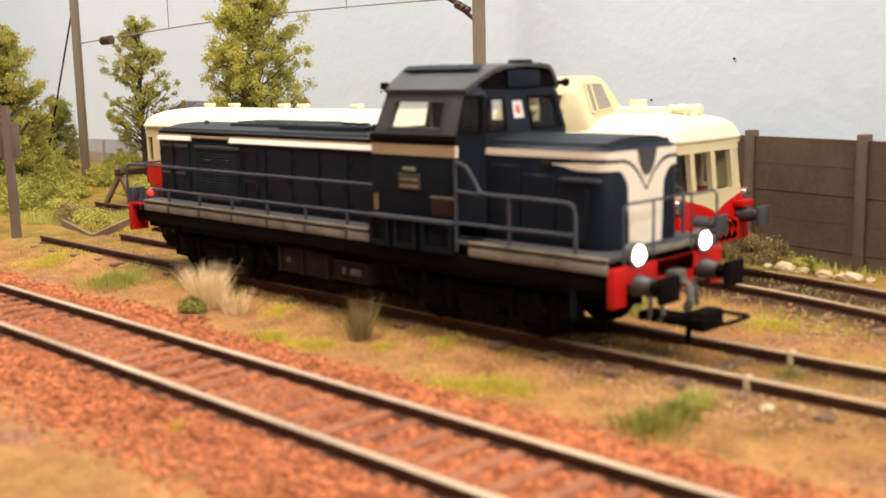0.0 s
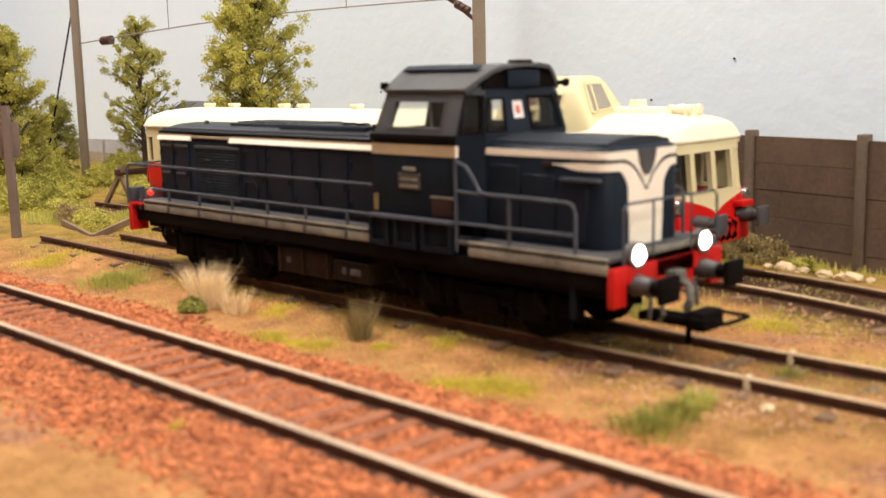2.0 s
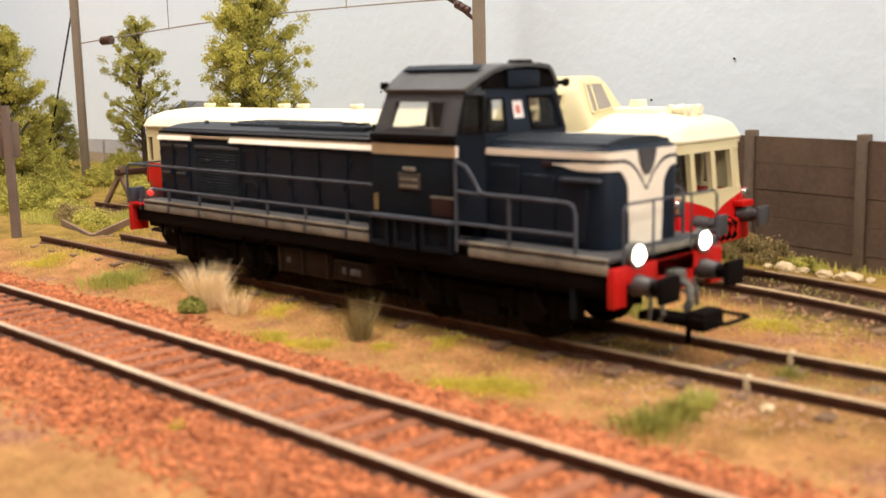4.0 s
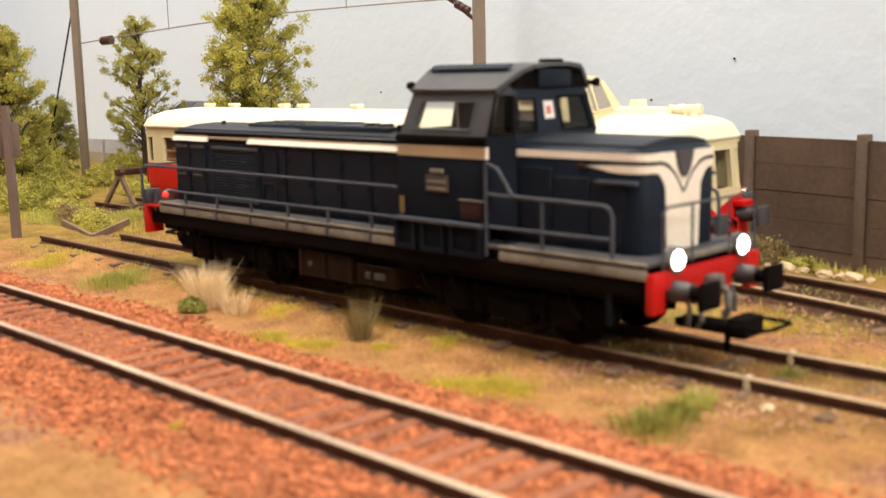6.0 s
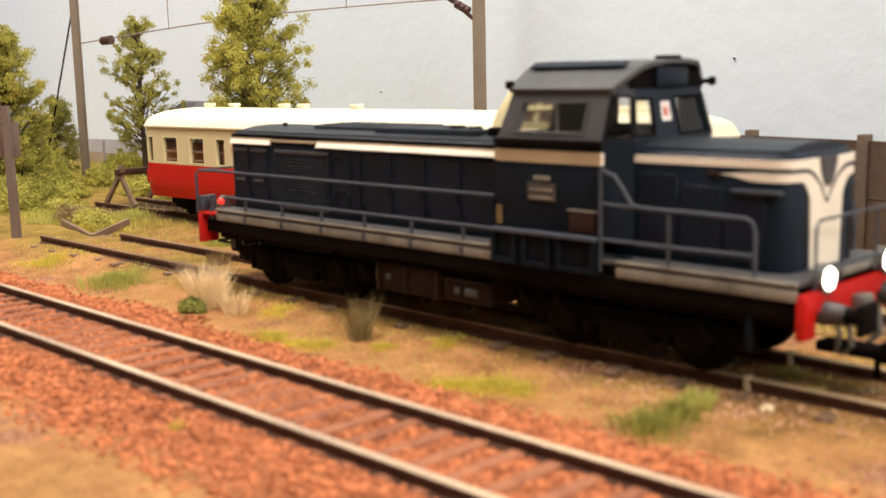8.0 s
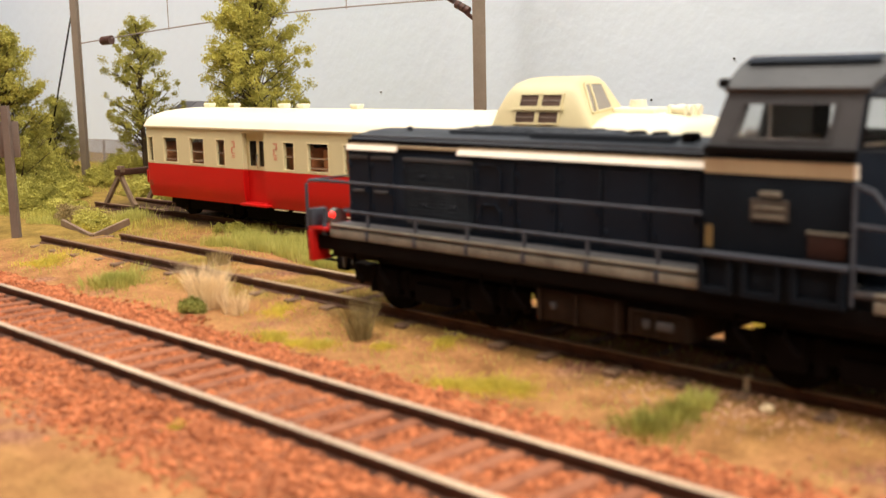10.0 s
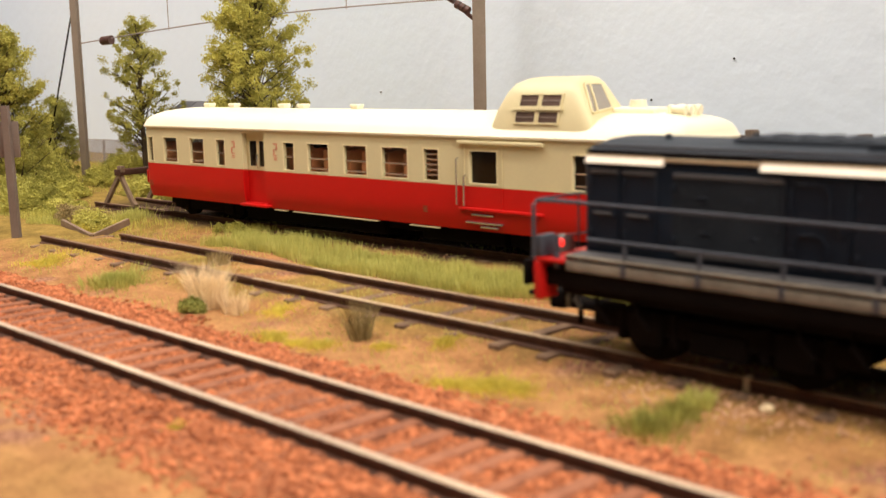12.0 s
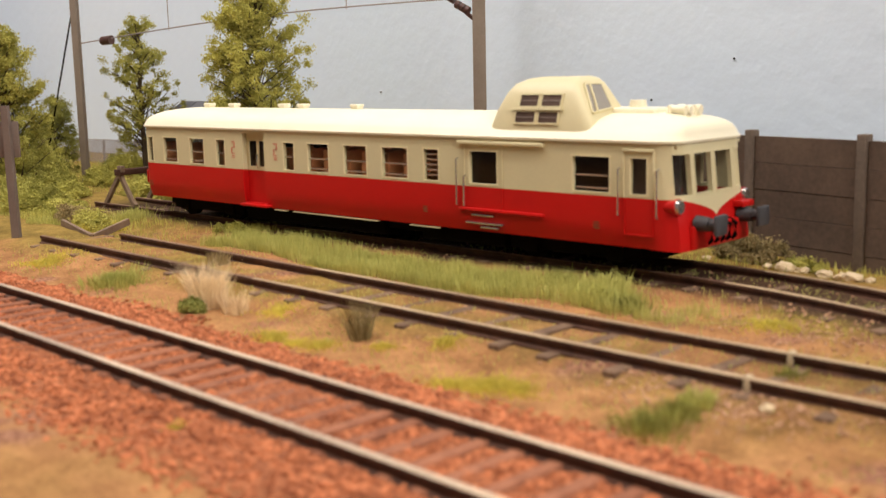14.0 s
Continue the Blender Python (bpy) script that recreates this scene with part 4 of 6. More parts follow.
                bm = bmesh.new()
                slab(bm, x0 + 1.0, x1 - 0.5, 18.4, 19.2, 0.6)
                part("door_sill", bm, UPPERCAB, d)
            for hz in (20.0, 28.4):
                bm = bmesh.new()
                slab(bm, x0 + 0.2, x0 + 0.6, hz, hz + 1.4, 0.55)
                part("hinge", bm, NAVY, d)
            bm = bmesh.new()
            slab(bm, x1 - 1.2, x1 - 0.7, 23.5, 25.5, 0.7)
            part("latch", bm, NAVY, d)
        bm = bmesh.new()
        for x0, x1, z0, z1, r in ((-33.0, -27.2, 24.5, 30.8, 0.3), (-32.4, -27.5, 18.5, 23.5, 0.3)):
            tube(bm, [(x0, y + 0.45 * sg, z0), (x0, y + 0.45 * sg, z1 - 1), (x0 + 1, y + 0.45 * sg, z1), (x1 - 1, y + 0.45 * sg, z1), (x1, y + 0.45 * sg, z1 - 1), (x1, y + 0.45 * sg, z0)], 0.18, 6)
        part("door_pipe", bm, NAVY, long_hood)
        for x0, x1, z0, z1 in ((45.0, 52.0, 18.4, 31.0), (52.8, 60.0, 18.4, 29.6), (60.8, 67.2, 18.4, 29.2)):
            bm = bmesh.new()
            slab(bm, x0, x1, z0, z1, 0.28)
            part("hood_door", bm, NAVY, short_hood, "hinged navy hood door")
        bm = bmesh.new()
        slab(bm, 61.8, 70.0, 28.9, 29.5, 0.9)
        part("step_bar", bm, HANDRAIL, short_hood)
        bm = bmesh.new()
        slab(bm, 57.5, 59.4, 31.2, 32.0, 0.5)
        part("marker_plate", bm, MAROON, short_hood)
        # stripes along the sides
        for x0, x1, m, hd in ((-70.2, -55.0, STRIPE, long_hood), (-38.0, 17.2, STRIPE, long_hood)):
            bm = bmesh.new()
            prism(bm, [(sg * (HW - 0.2), 32.25), (sg * (HW + 0.8), 32.25), (sg * (HW + 0.8), 32.4), (sg * (HW + 0.16), 33.35), (sg * (HW - 0.2), 33.35)], "x", x0, x1)
            part("stripe", bm, m, hd, "white painted stripe", smooth=False)
            bm = bmesh.new()
            slab(bm, x0, x1, 33.3, 33.75, 0.14)
            part("stripe_edge", bm, TANSTRIPE, hd, "tan upper edge of the stripe", smooth=False)
        bm = bmesh.new()
        slab(bm, -55.0, -38.0, 32.95, 33.55, 0.14)
        part("stripe", bm, TANSTRIPE, long_hood, "narrow tan stripe", smooth=False)
        bm = bmesh.new()
        for k in range(14):
            slab(bm, -54.4 + 1.2 * k, -53.8 + 1.2 * k, 32.2, 32.9, 0.3)
        tagged(part("louvre", bm, BLACK, long_hood, "dark louvre strip under the stripe"), kind="stuff")
        bm = bmesh.new()
        slab(bm, -70.2, 17.0, 33.75, 34.5, 0.12)
        part("gutter", bm, BLACK, long_hood)

    # white whiskers: a band wrapped round the front hood
    outline = round_rect(42, 71.0, HW, 0.4, 3.0, 5)
    outline = outline + [outline[0]]
    cum = lengths(outline)
    mid = (cum[6 + 5] + cum[6 + 6]) / 2      # middle of the front face

    def wrap(name, s0, s1, lo, hi, out, mat, label):
        n = max(2, int((s1 - s0) / 0.5))
        bm = bmesh.new()

        def at(s, v, d):
            x, y, nx, ny = along(outline, s)
            z = lo(s) + (hi(s) - lo(s)) * v
            return x + nx * (out - d), y + ny * (out - d), z
        shell(bm, [s0 + (s1 - s0) * k / n for k in range(n + 1)], [0.0, 0.5, 1.0], lambda s, v: False, at, 0.25)
        part(name, bm, mat, short_hood, label, smooth=False)

    def ease(a, b, t):
        return smooth(a, b, t)

    def front_hi(s):
        return 33.9

    def front_lo(s):
        d = abs(s - mid)
        if d <= 4.8:
            return 17.3
        return 30.7 - 3.6 * (1 - min(1.0, (d - 4.8) / 3.4)) ** 2

    wrap("whisker", mid - 10.3, mid + 10.3, front_lo, front_hi, 0.14, STRIPE, "white painted V on the nose")
    for sg in (-1, 1):
        a, b = sorted((mid + sg * 10.3, mid + sg * 21.5))
        wrap("whisker_line", a, b, lambda s: 30.7 + 0.9 * ease(15, 21.5, abs(s - mid)), lambda s: 32.0 - 0.3 * ease(15, 21.5, abs(s - mid)), 0.14, STRIPE, "lower white whisker")
        a, b = sorted((mid + sg * 10.3, mid + sg * 38.0))
        wrap("whisker_line", a, b, lambda s: 32.7, lambda s: 33.9, 0.14, STRIPE, "upper white whisker")
    # dark line that carries the gap between the whiskers down into a V
    def gap(s):
        u = min(1.0, abs(s - mid) / 7.6)
        return 26.6 + 5.45 * (1 - (1 - u) ** 2.2)
    wrap("whisker_gap", mid - 10.4, mid + 10.4, gap, lambda s: gap(s) + 0.55, 0.22, NAVY, "navy line inside the white V")
    # number plate recess of the nose with a dark lamp housing in the V
    bm = bmesh.new()
    prism(bm, [(-2.7, 34.0), (2.7, 34.0), (1.9, 31.4), (0.7, 29.6), (-0.7, 29.6), (-1.9, 31.4)], "x", 70.9, 71.5)
    part("nose_badge", bm, BUFFER, short_hood, "dark grey metal nose badge", smooth=False)
    bm = bmesh.new()
    prism(bm, [(-4.5, 17.6), (4.5, 17.6), (4.5, 22.5), (-4.5, 22.5)], "x", 71.0, 71.25)
    part("nose_panel", bm, STRIPE, short_hood, "white lower nose panel", smooth=False)

    # cab: lower sides
    for y in (-15.6, 14.6):
        bm = bmesh.new()
        box(bm, 17.3, 40.3, y, y + 1.0, 14.3, 35.6, 0.15)
        part("cab_side", bm, CABGREY, c, "dusty dark navy cab side")
    for y, sg in ((-15.6, -1), (15.6, 1)):
        bm = bmesh.new()
        box(bm, 17.3, 40.6, min(y, y + 0.15 * sg), max(y, y + 0.15 * sg), 32.2, 34.3)
        part("cab_stripe", bm, TANSTRIPE, c, "tan painted cab stripe", smooth=False)
        bm = bmesh.new()
        box(bm, 40.3, 40.7, min(y - 0.4 * sg, y + 0.2 * sg), max(y - 0.4 * sg, y + 0.2 * sg), 32.2, 34.3)
        part("stripe_end", bm, STRIPE, c, smooth=False)
        bm = bmesh.new()
        box(bm, 17.3, 40.6, min(y, y + 0.5 * sg), max(y, y + 0.5 * sg), 35.0, 36.2, 0.1)
        part("cab_ledge", bm, BLACK, c, "black ledge under the cab windows")
        bm = bmesh.new()
        ya, yb = sorted((y, y + 0.3 * sg))
        box(bm, 25.0, 31.0, ya, yb, 25.7, 28.8, 0.1)
        plate = part("number_plate", bm, PLATE, c, "cast number plate with unreadable bars", smooth=False)
        bm = bmesh.new()
        ya, yb = sorted((y, y + 0.42 * sg))
        box(bm, 26.4, 29.8, ya, yb, 29.2, 30.0, 0.1)
        for k in range(2):
            box(bm, 25.6, 30.4, ya, yb, 27.4 - 1.3 * k, 27.9 - 1.3 * k)
        part("plate_bar", bm, VALANCE, plate, smooth=False)
        bm = bmesh.new()
        box(bm, 34.0, 39.5, min(y, y + 0.3 * sg), max(y, y + 0.3 * sg), 21.0, 24.6, 0.1)
        part("side_plate", bm, MAROON, c, "dark maroon plate on the cab side")
        bm = bmesh.new()
        box(bm, 33.8, 39.9, min(y, y + 0.4 * sg), max(y, y + 0.4 * sg), 24.5, 24.8)
        part("plate_rim", bm, VALANCE, c, smooth=False)
        bm = bmesh.new()
        box(bm, 17.6, 18.9, min(y, y + 0.25 * sg), max(y, y + 0.25 * sg), 21.0, 24.4, 0.1)
        part("warning_mark", bm, FLASHMARK, c, "tan flash mark", smooth=False)
        # cab footsteps: three stirrups on a plate
        bm = bmesh.new()
        ya, yb = sorted((y, y + 1.6 * sg))
        yc = y + 0.9 * sg
        box(bm, 17.2, 40.2, min(y, yc), max(y, yc), 14.2, 20.0, 0.2)
        plate = part("footstep_plate", bm, CABGREY, c, "dusty navy footstep plate")
        for x0, x1 in ((17.4, 22.9), (24.6, 30.6), (32.3, 40.0)):
            bm = bmesh.new()
            prism(bm, [(x0, 14.5), (x1, 14.5), (x1, 19.6), (x1 - 0.8, 19.6), (x1 - 0.8, 15.4), (x0 + 0.8, 15.4), (x0 + 0.8, 19.6), (x0, 19.6)], "y", ya, yb)
            part("stirrup", bm, CABGREY, plate, smooth=False)
        bm = bmesh.new()
        box(bm, 17.2, 40.4, min(y, y + 1.9 * sg), max(y, y + 1.9 * sg), 19.9, 20.6, 0.15)
        part("footstep_rail", bm, HANDRAIL, c, "dusty grey-blue ledge over the footsteps")
        bm = bmesh.new()
        box(bm, 40.5, 44.6, min(y - 5 * sg, y - 0.4 * sg), max(y - 5 * sg, y - 0.4 * sg), 12.6, 17.3, 0.2)
        part("step_well", bm, CABGREY, c, "dark recessed cab step")
    # upper cab with raked glass
    base = [(17.6, -15.4), (40.2, -15.4), (44.2, -11.5), (44.2, 11.5), (40.2, 15.4), (17.6, 15.4)]
    top = [(19.8, -12.8), (40.4, -12.8), (42.4, -9.6), (42.4, 9.6), (40.4, 12.8), (19.8, 12.8)]
    bpath, tpath = base + [base[0]], top + [top[0]]
    bl = lengths(bpath)

    def cab_at(s, z, d):
        k = max(i for i in range(len(base)) if bl[i] <= s + 1e-6)
        u = (s - bl[k]) / (bl[k + 1] - bl[k])
        f = (z - 36.0) / 9.0
        p = [b * (1 - f) + t * f for b, t in zip(bpath[k], tpath[k])]
        q = [b * (1 - f) + t * f for b, t in zip(bpath[k + 1], tpath[k + 1])]
        x, y = p[0] + u * (q[0] - p[0]), p[1] + u * (q[1] - p[1])
        cx, cy = 31.0, 0.0
        return x + (cx - x) * d / 14.0, y + (cy - y) * d / 14.0, z

    wins = []
    wins.append((bl[0] + 3.6, bl[1] - 4.4, 37.4, 42.2))
    wins.append((bl[1] + 0.9, bl[2] - 0.8, 36.8, 43.0))
    w0 = bl[2]
    wins += [(w0 + 0.5, w0 + 5.3, 37.0, 42.4), (w0 + 8.2, w0 + 11.6, 38.9, 42.2), (w0 + 13.3, w0 + 21.5, 37.0, 42.6)]
    wins.append((bl[3] + 0.9, bl[4] - 0.8, 36.8, 43.0))
    wins.append((bl[4] + 4.4, bl[5] - 3.6, 37.4, 42.2))
    wins += [(bl[5] + 2.0, bl[5] + 14.0, 37, 42.8), (bl[5] + 16.8, bl[5] + 28.8, 37, 42.8)]
    cols = sorted(set(bl) | {w[0] for w in wins} | {w[1] for w in wins})
    rows = sorted({36.0, 45.0} | {z for w in wins for z in w[2:]})
    def opening(s, z):
        return any(a < s < b and p < z < q for a, b, p, q in wins)
    front = [v for v in cols if bl[1] <= v <= bl[4]]
    bm = shell(bmesh.new(), front, rows, opening, cab_at, 0.8)
    part("windscreen_frame", bm, NAVY, c, "dark navy windscreen surround", smooth=False)
    bm = bmesh.new()
    shell(bm, [v for v in cols if v <= bl[1]], rows, opening, cab_at, 0.8)
    shell(bm, [v for v in cols if v >= bl[4]], rows, opening, cab_at, 0.8)
    upper = part("cab_upper", bm, UPPERCAB, c, "dusty grey upper cab with windows, overhead light in its paint", smooth=False)
    for k, (a, b, p, q) in enumerate(wins):
        bm = shell(bmesh.new(), [a, b], [p, q], lambda s, z: False, lambda s, z, d: cab_at(s, z, d + 0.3), 0.15)
        if k == 3:
            part("notice", bm, PAPER, upper, "white paper notice with red print", smooth=False)
            bm = shell(bmesh.new(), [a + 1.0, b - 1.0], [p + 0.8, q - 1.0], lambda s, z: False, lambda s, z, d: cab_at(s, z, d + 0.22), 0.05)
            part("print", bm, PINKINK, upper, smooth=False)
            continue
        pane = part("pane", bm, CABGLASS, upper, "cab window glass", smooth=False)
        pane.visible_shadow = False
        bm = bmesh.new()
        for a2, b2, p2, q2 in ((a - 0.5, b + 0.5, q, q + 0.4), (a - 0.5, b + 0.5, p - 0.4, p), (a - 0.5, a, p, q), (b, b + 0.5, p, q)):
            shell(bm, [a2, b2], [p2, q2], lambda s, z: False, lambda s, z, d: cab_at(s, z, d - 0.18), 0.2)
        part("window_frame", bm, UPPERCAB if k in (0, 6) else BLACK, upper, smooth=False)
    # cab roof with its overhanging front
    bm = bmesh.new()
    arc = [(-13.7, 44.5), (-11.2, 46.3), (-8.8, 47.9), (-6.6, 48.7), (-3.0, 49.1), (3.0, 49.1), (6.6, 48.7), (8.8, 47.9), (11.2, 46.3), (13.4, 44.7)]
    sheet = [(y, z, 44.6 - 3.6 * max(0.0, (abs(y) - 6.0) / 7.5)) for y, z in arc]
    rows = []
    for y, z, xe in sheet + [(y * 0.95, z - 0.7, xe) for y, z, xe in reversed(sheet)]:
        rows.append([bm.verts.new((19.0, y, z)), bm.verts.new((xe, y, z))])
    for k in range(len(rows)):
        p, q = rows[k], rows[(k + 1) % len(rows)]
        bm.faces.new((p[0], p[1], q[1], q[0]))
    n = len(sheet)
    for k in range(n - 1):
        for e in (0, 1):
            bm.faces.new((rows[k][e], rows[k + 1][e], rows[2 * n - 2 - k][e], rows[2 * n - 1 - k][e]))
    prism(bm, [(-12.4, 44.9), (-9, 47.3), (-3, 48.3), (3, 48.3), (9, 47.3), (12.4, 44.9)], "x", 19.8, 40.6)
    roof = part("cab_roof", bm, CABROOF, c, "dusty grey arched cab roof", smooth=False)
    bm = bmesh.new()
    prism(bm, [(-9.6, 47.9), (-8.2, 48.7), (-8.2, 49.0), (-9.8, 48.2)], "x", 20.5, 40.5)
    prism(bm, [(9.6, 47.9), (9.8, 48.2), (8.2, 49.0), (8.2, 48.7)], "x", 20.5, 40.5)
    part("roof_rib", bm, NAVY, roof, smooth=False)
    bm = bmesh.new()
    prism(bm, [(-10.5, 44.5), (-8.5, 47.3), (-3, 48.4), (3, 48.4), (8.5, 47.3), (10.5, 44.5)], "x", 40.6, 42.8)
    part("cab_brow", bm, BLACK, roof, "black brow above the windscreen", smooth=False)
    bm = bmesh.new()
    box(bm, 41.5, 43.6, -4.6, 4.6, 44.6, 48.0, 0.3)
    part("lamp_box", bm, NAVY, roof)
    bm = bmesh.new()
    cyl(bm, (40.0, 12.2, 45.2), (42.6, 12.8, 45.2), 0.45)
    cyl(bm, (42.6, 12.8, 45.2), (43.5, 13.0, 45.2), 0.8, 0.8)
    part("horn", bm, BLACK, roof)
    bm = bmesh.new()
    cyl(bm, (18.2, -13.2, 45.2), (19.4, -13.0, 45.2), 0.7)
    part("roof_lug", bm, BLACK, roof)
    bm = bmesh.new()
    box(bm, 41.0, 44.0, -2.0, 2.0, 49.0, 49.7, 0.3)
    part("roof_box", bm, BLACK, roof)
    # cab inside: floor, desk, back wall
    bm = bmesh.new()
    box(bm, 18.3, 40.0, -14.5, 14.5, 33.2, 34.0)
    box(bm, 19.5, 24.0, -8, 8, 34, 36.6, 0.4)
    box(bm, 37.0, 39.5, -9, 9, 34, 36.4, 0.4)
    part("cab_interior", bm, WOODGREY, c, "brown cab desk and floor", smooth=False)
    bm = bmesh.new()
    box(bm, 19.9, 20.6, -2.0, 11.5, 34.0, 44.0, 0.2)
    part("cab_lining", bm, PLASTER, c, "grey lining inside the cab", smooth=False)
    bm = bmesh.new()
    box(bm, 17.3, 18.3, -15.2, 15.2, 17.2, 36)
    part("cab_back_wall", bm, CABGREY, c)
    bm = bmesh.new()
    box(bm, 40.0, 44.0, -11.3, 11.3, 17.2, 36.1, 0.2)
    for yy in (-1, 1):
        prism(bm, [(40.2, 15.3 * yy), (44.0, 11.4 * yy), (42.6, 10.0 * yy), (39.4, 13.6 * yy)], "z", 20.0, 36.1)
    part("cab_bulkhead", bm, NAVY, c)

    # handrails
    for sg in (-1, 1):
        y = 16.0 * sg
        for z in (26.0, 20.1):
            bm = bmesh.new()
            tube(bm, [(-66.5, y, z), (-40, y, z), (-10, y, z), (17.2, y, z)], 0.3)
            if z > 25:
                tube(bm, [(-66.5, y, z), (-72, y, z), (-76.0, y * 1.06, z), (-77.0, y * 1.08, z - 0.8), (-77.0, y * 1.08, 16)], 0.36)
            part("handrail", bm, HANDRAIL, c, "grey-blue handrail")
        for k in range(7):
            x = -72.8 + 13.72 * k
            bm = bmesh.new()
            cyl(bm, (x, y, 14.8), (x, y, 20.2), 0.36, n=8)
            box(bm, x - 0.5, x + 0.5, min(y, y + 0.6 * sg), max(y, y + 0.6 * sg), 14.6, 17.2, 0.1)
            part("handrail_post", bm, HANDRAIL, c)
        bm = bmesh.new()
        tube(bm, [(40.6, 15.9 * sg, 31.6), (43.2, 15.9 * sg, 30.8), (45.2, 15.9 * sg, 28.4), (46.6, y, 26.4), (48.0, y, 26.0), (60, y, 25.9), (66.6, y, 25.8), (67.8, y, 25.3), (68.3, y, 24.0), (68.3, y, 14.6)], 0.36)
        part("handrail", bm, HANDRAIL, c, "bent grey-blue handrail")
        bm = bmesh.new()
        tube(bm, [(40.4, 15.9 * sg, 26.2), (44.0, 15.9 * sg, 26.0), (47.0, y, 25.9)], 0.33)
        tube(bm, [(40.4, 15.9 * sg, 20.3), (52, y, 20.3), (68.3, y, 20.4)], 0.33)
        cyl(bm, (53.6, y, 14.8), (53.6, y, 26.0), 0.34, n=8)
        cyl(bm, (40.7, 16.1 * sg, 15), (40.7, 16.1 * sg, 31.8), 0.34, n=8)
        part("handrail", bm, HANDRAIL, c)
    for x, w, posts in ((76.6, 14.0, (-5.7, 5.7)), (-77.0, 17.4, (-5.0, 5.0))):
        bm = bmesh.new()
        tube(bm, [(x, -w, 16.0), (x, -w, 25.0), (x, -w + 1, 26.0), (x, -5, 26.0), (x, 5, 26.0), (x, w - 1, 26.0), (x, w, 25.0), (x, w, 16.0)], 0.24, 6)
        for y in posts:
            tube(bm, [(x, y, 26.0), (x, y, 22.0), (x, y, 16.4)], 0.2, 6)
        tube(bm, [(x, -w, 18.8), (x, 0, 18.8), (x, w, 18.8)], 0.2, 6)
        part("end_rail", bm, HANDRAIL, c, "thin end handrail")

    # ends: red beams, buffers, lamps, hoses, couplers
    for x, sg in ((75.0, 1), (-75.4, -1)):
        bm = bmesh.new()
        w = 16.4 if sg > 0 else 17.6
        for ya, yb, za in ((-w, -12.8, 9.0), (12.8, w, 9.0), (-4.4, 7.2, 9.6), (-12.8, 12.8, 12.6)):
            box(bm, min(x, x + 1.4 * sg), max(x, x + 1.4 * sg), ya, yb, za, 15.6, 0.2)
        part("buffer_beam", bm, RED, c, "bright red buffer beam")
        for y in (-10.0, 10.0):
            bm = bmesh.new()
            cyl(bm, (x + 1.0 * sg, y, 12.2), (x + 4.6 * sg, y, 12.2), 1.9, 1.5, 16)
            b = part("buffer", bm, BUFFER, c, "grey buffer with black head")
            bm = bmesh.new()
            cyl(bm, (x + 4.4 * sg, y, 12.2), (x + 7.0 * sg, y, 12.2), 1.2, 1.2, 14)
            box(bm, min(x + 7.0 * sg, x + 8.2 * sg), max(x + 7.0 * sg, x + 8.2 * sg), y - 2.8, y + 2.8, 9.9, 14.5, 0.5)
            part("buffer_head", bm, BLACK, b)
            bm = bmesh.new()
            cyl(bm, (x + 0.2 * sg, y, 17.2), (x + 1.8 * sg, y, 17.2), 2.2, 2.2, 20)
            lamp = part("headlamp" if sg > 0 else "tail_lamp", bm, GREYMETAL, c, "round lamp housing")
            bm = bmesh.new()
            r = 1.65 if sg > 0 else 1.2
            cyl(bm, (x + 1.8 * sg, y, 17.3), (x + 2.2 * sg, y, 17.3), r, r * 0.8, 20)
            if sg < 0:
                bmesh.ops.create_uvsphere(bm, u_segments=14, v_segments=10, radius=0.8, matrix=Matrix.Translation((x - 0.6, y * 1.15, 18.1)))
            part("lens", bm, HEADLIGHT if sg > 0 else TAILLIGHT, lamp, "glowing white lens" if sg > 0 else "glowing red lens")
            bm = bmesh.new()
            tube(bm, [(x + 1.0 * sg, y * 0.5, 11.0), (x + 2.6 * sg, y * 0.48, 9.5), (x + 2.8 * sg, y * 0.42, 6.5), (x + 1.8 * sg, y * 0.4, 5.2)], 0.5)
            tube(bm, [(x + 1.0 * sg, y * 0.7, 11.0), (x + 2.2 * sg, y * 0.7, 9.0), (x + 2.0 * sg, y * 0.74, 6.0)], 0.4)
            part("brake_hose", bm, GREYMETAL, c)
        bm = bmesh.new()
        box(bm, min(x + sg, x + 3.5 * sg), max(x + sg, x + 3.5 * sg), -1.8, 1.8, 10.5, 13.6, 0.4)
        tube(bm, [(x + 2.5 * sg, 0, 12), (x + 4.5 * sg, 0.3, 11), (x + 5.0 * sg, 0.2, 8.5), (x + 4.2 * sg, 0, 7.0)], 0.6)
        part("coupling_hook", bm, GREYMETAL, c)
        bm = bmesh.new()
        box(bm, min(x - 4 * sg, x + 7.5 * sg), max(x - 4 * sg, x + 7.5 * sg), -2.2, 2.2, 4.2, 5.8, 0.4)
        box(bm, min(x + 6.5 * sg, x + 10.0 * sg), max(x + 6.5 * sg, x + 10.0 * sg), -3.2, 3.2, 4.0, 7.4, 0.5)
        tube(bm, [(x + 8 * sg, -4.2, 6.4), (x + 13.6 * sg, -4.2, 6.4), (x + 14.4 * sg, -3.4, 6.4), (x + 14.4 * sg, 3.4, 6.4), (x + 13.6 * sg, 4.2, 6.4), (x + 8 * sg, 4.2, 6.4)], 0.35)
        cyl(bm, (x + 5 * sg, 0, 5), (x + 5 * sg, 0, 1.0), 0.5)
        part("model_coupler", bm, BLACK, c, "black loop coupler")
        if sg > 0:
            for y in (-15.4, 15.4):
                bm = bmesh.new()
                box(bm, x - 8.2, x - 7.2, y - 0.4, y + 0.4, 6.0, 14.0, 0.2)
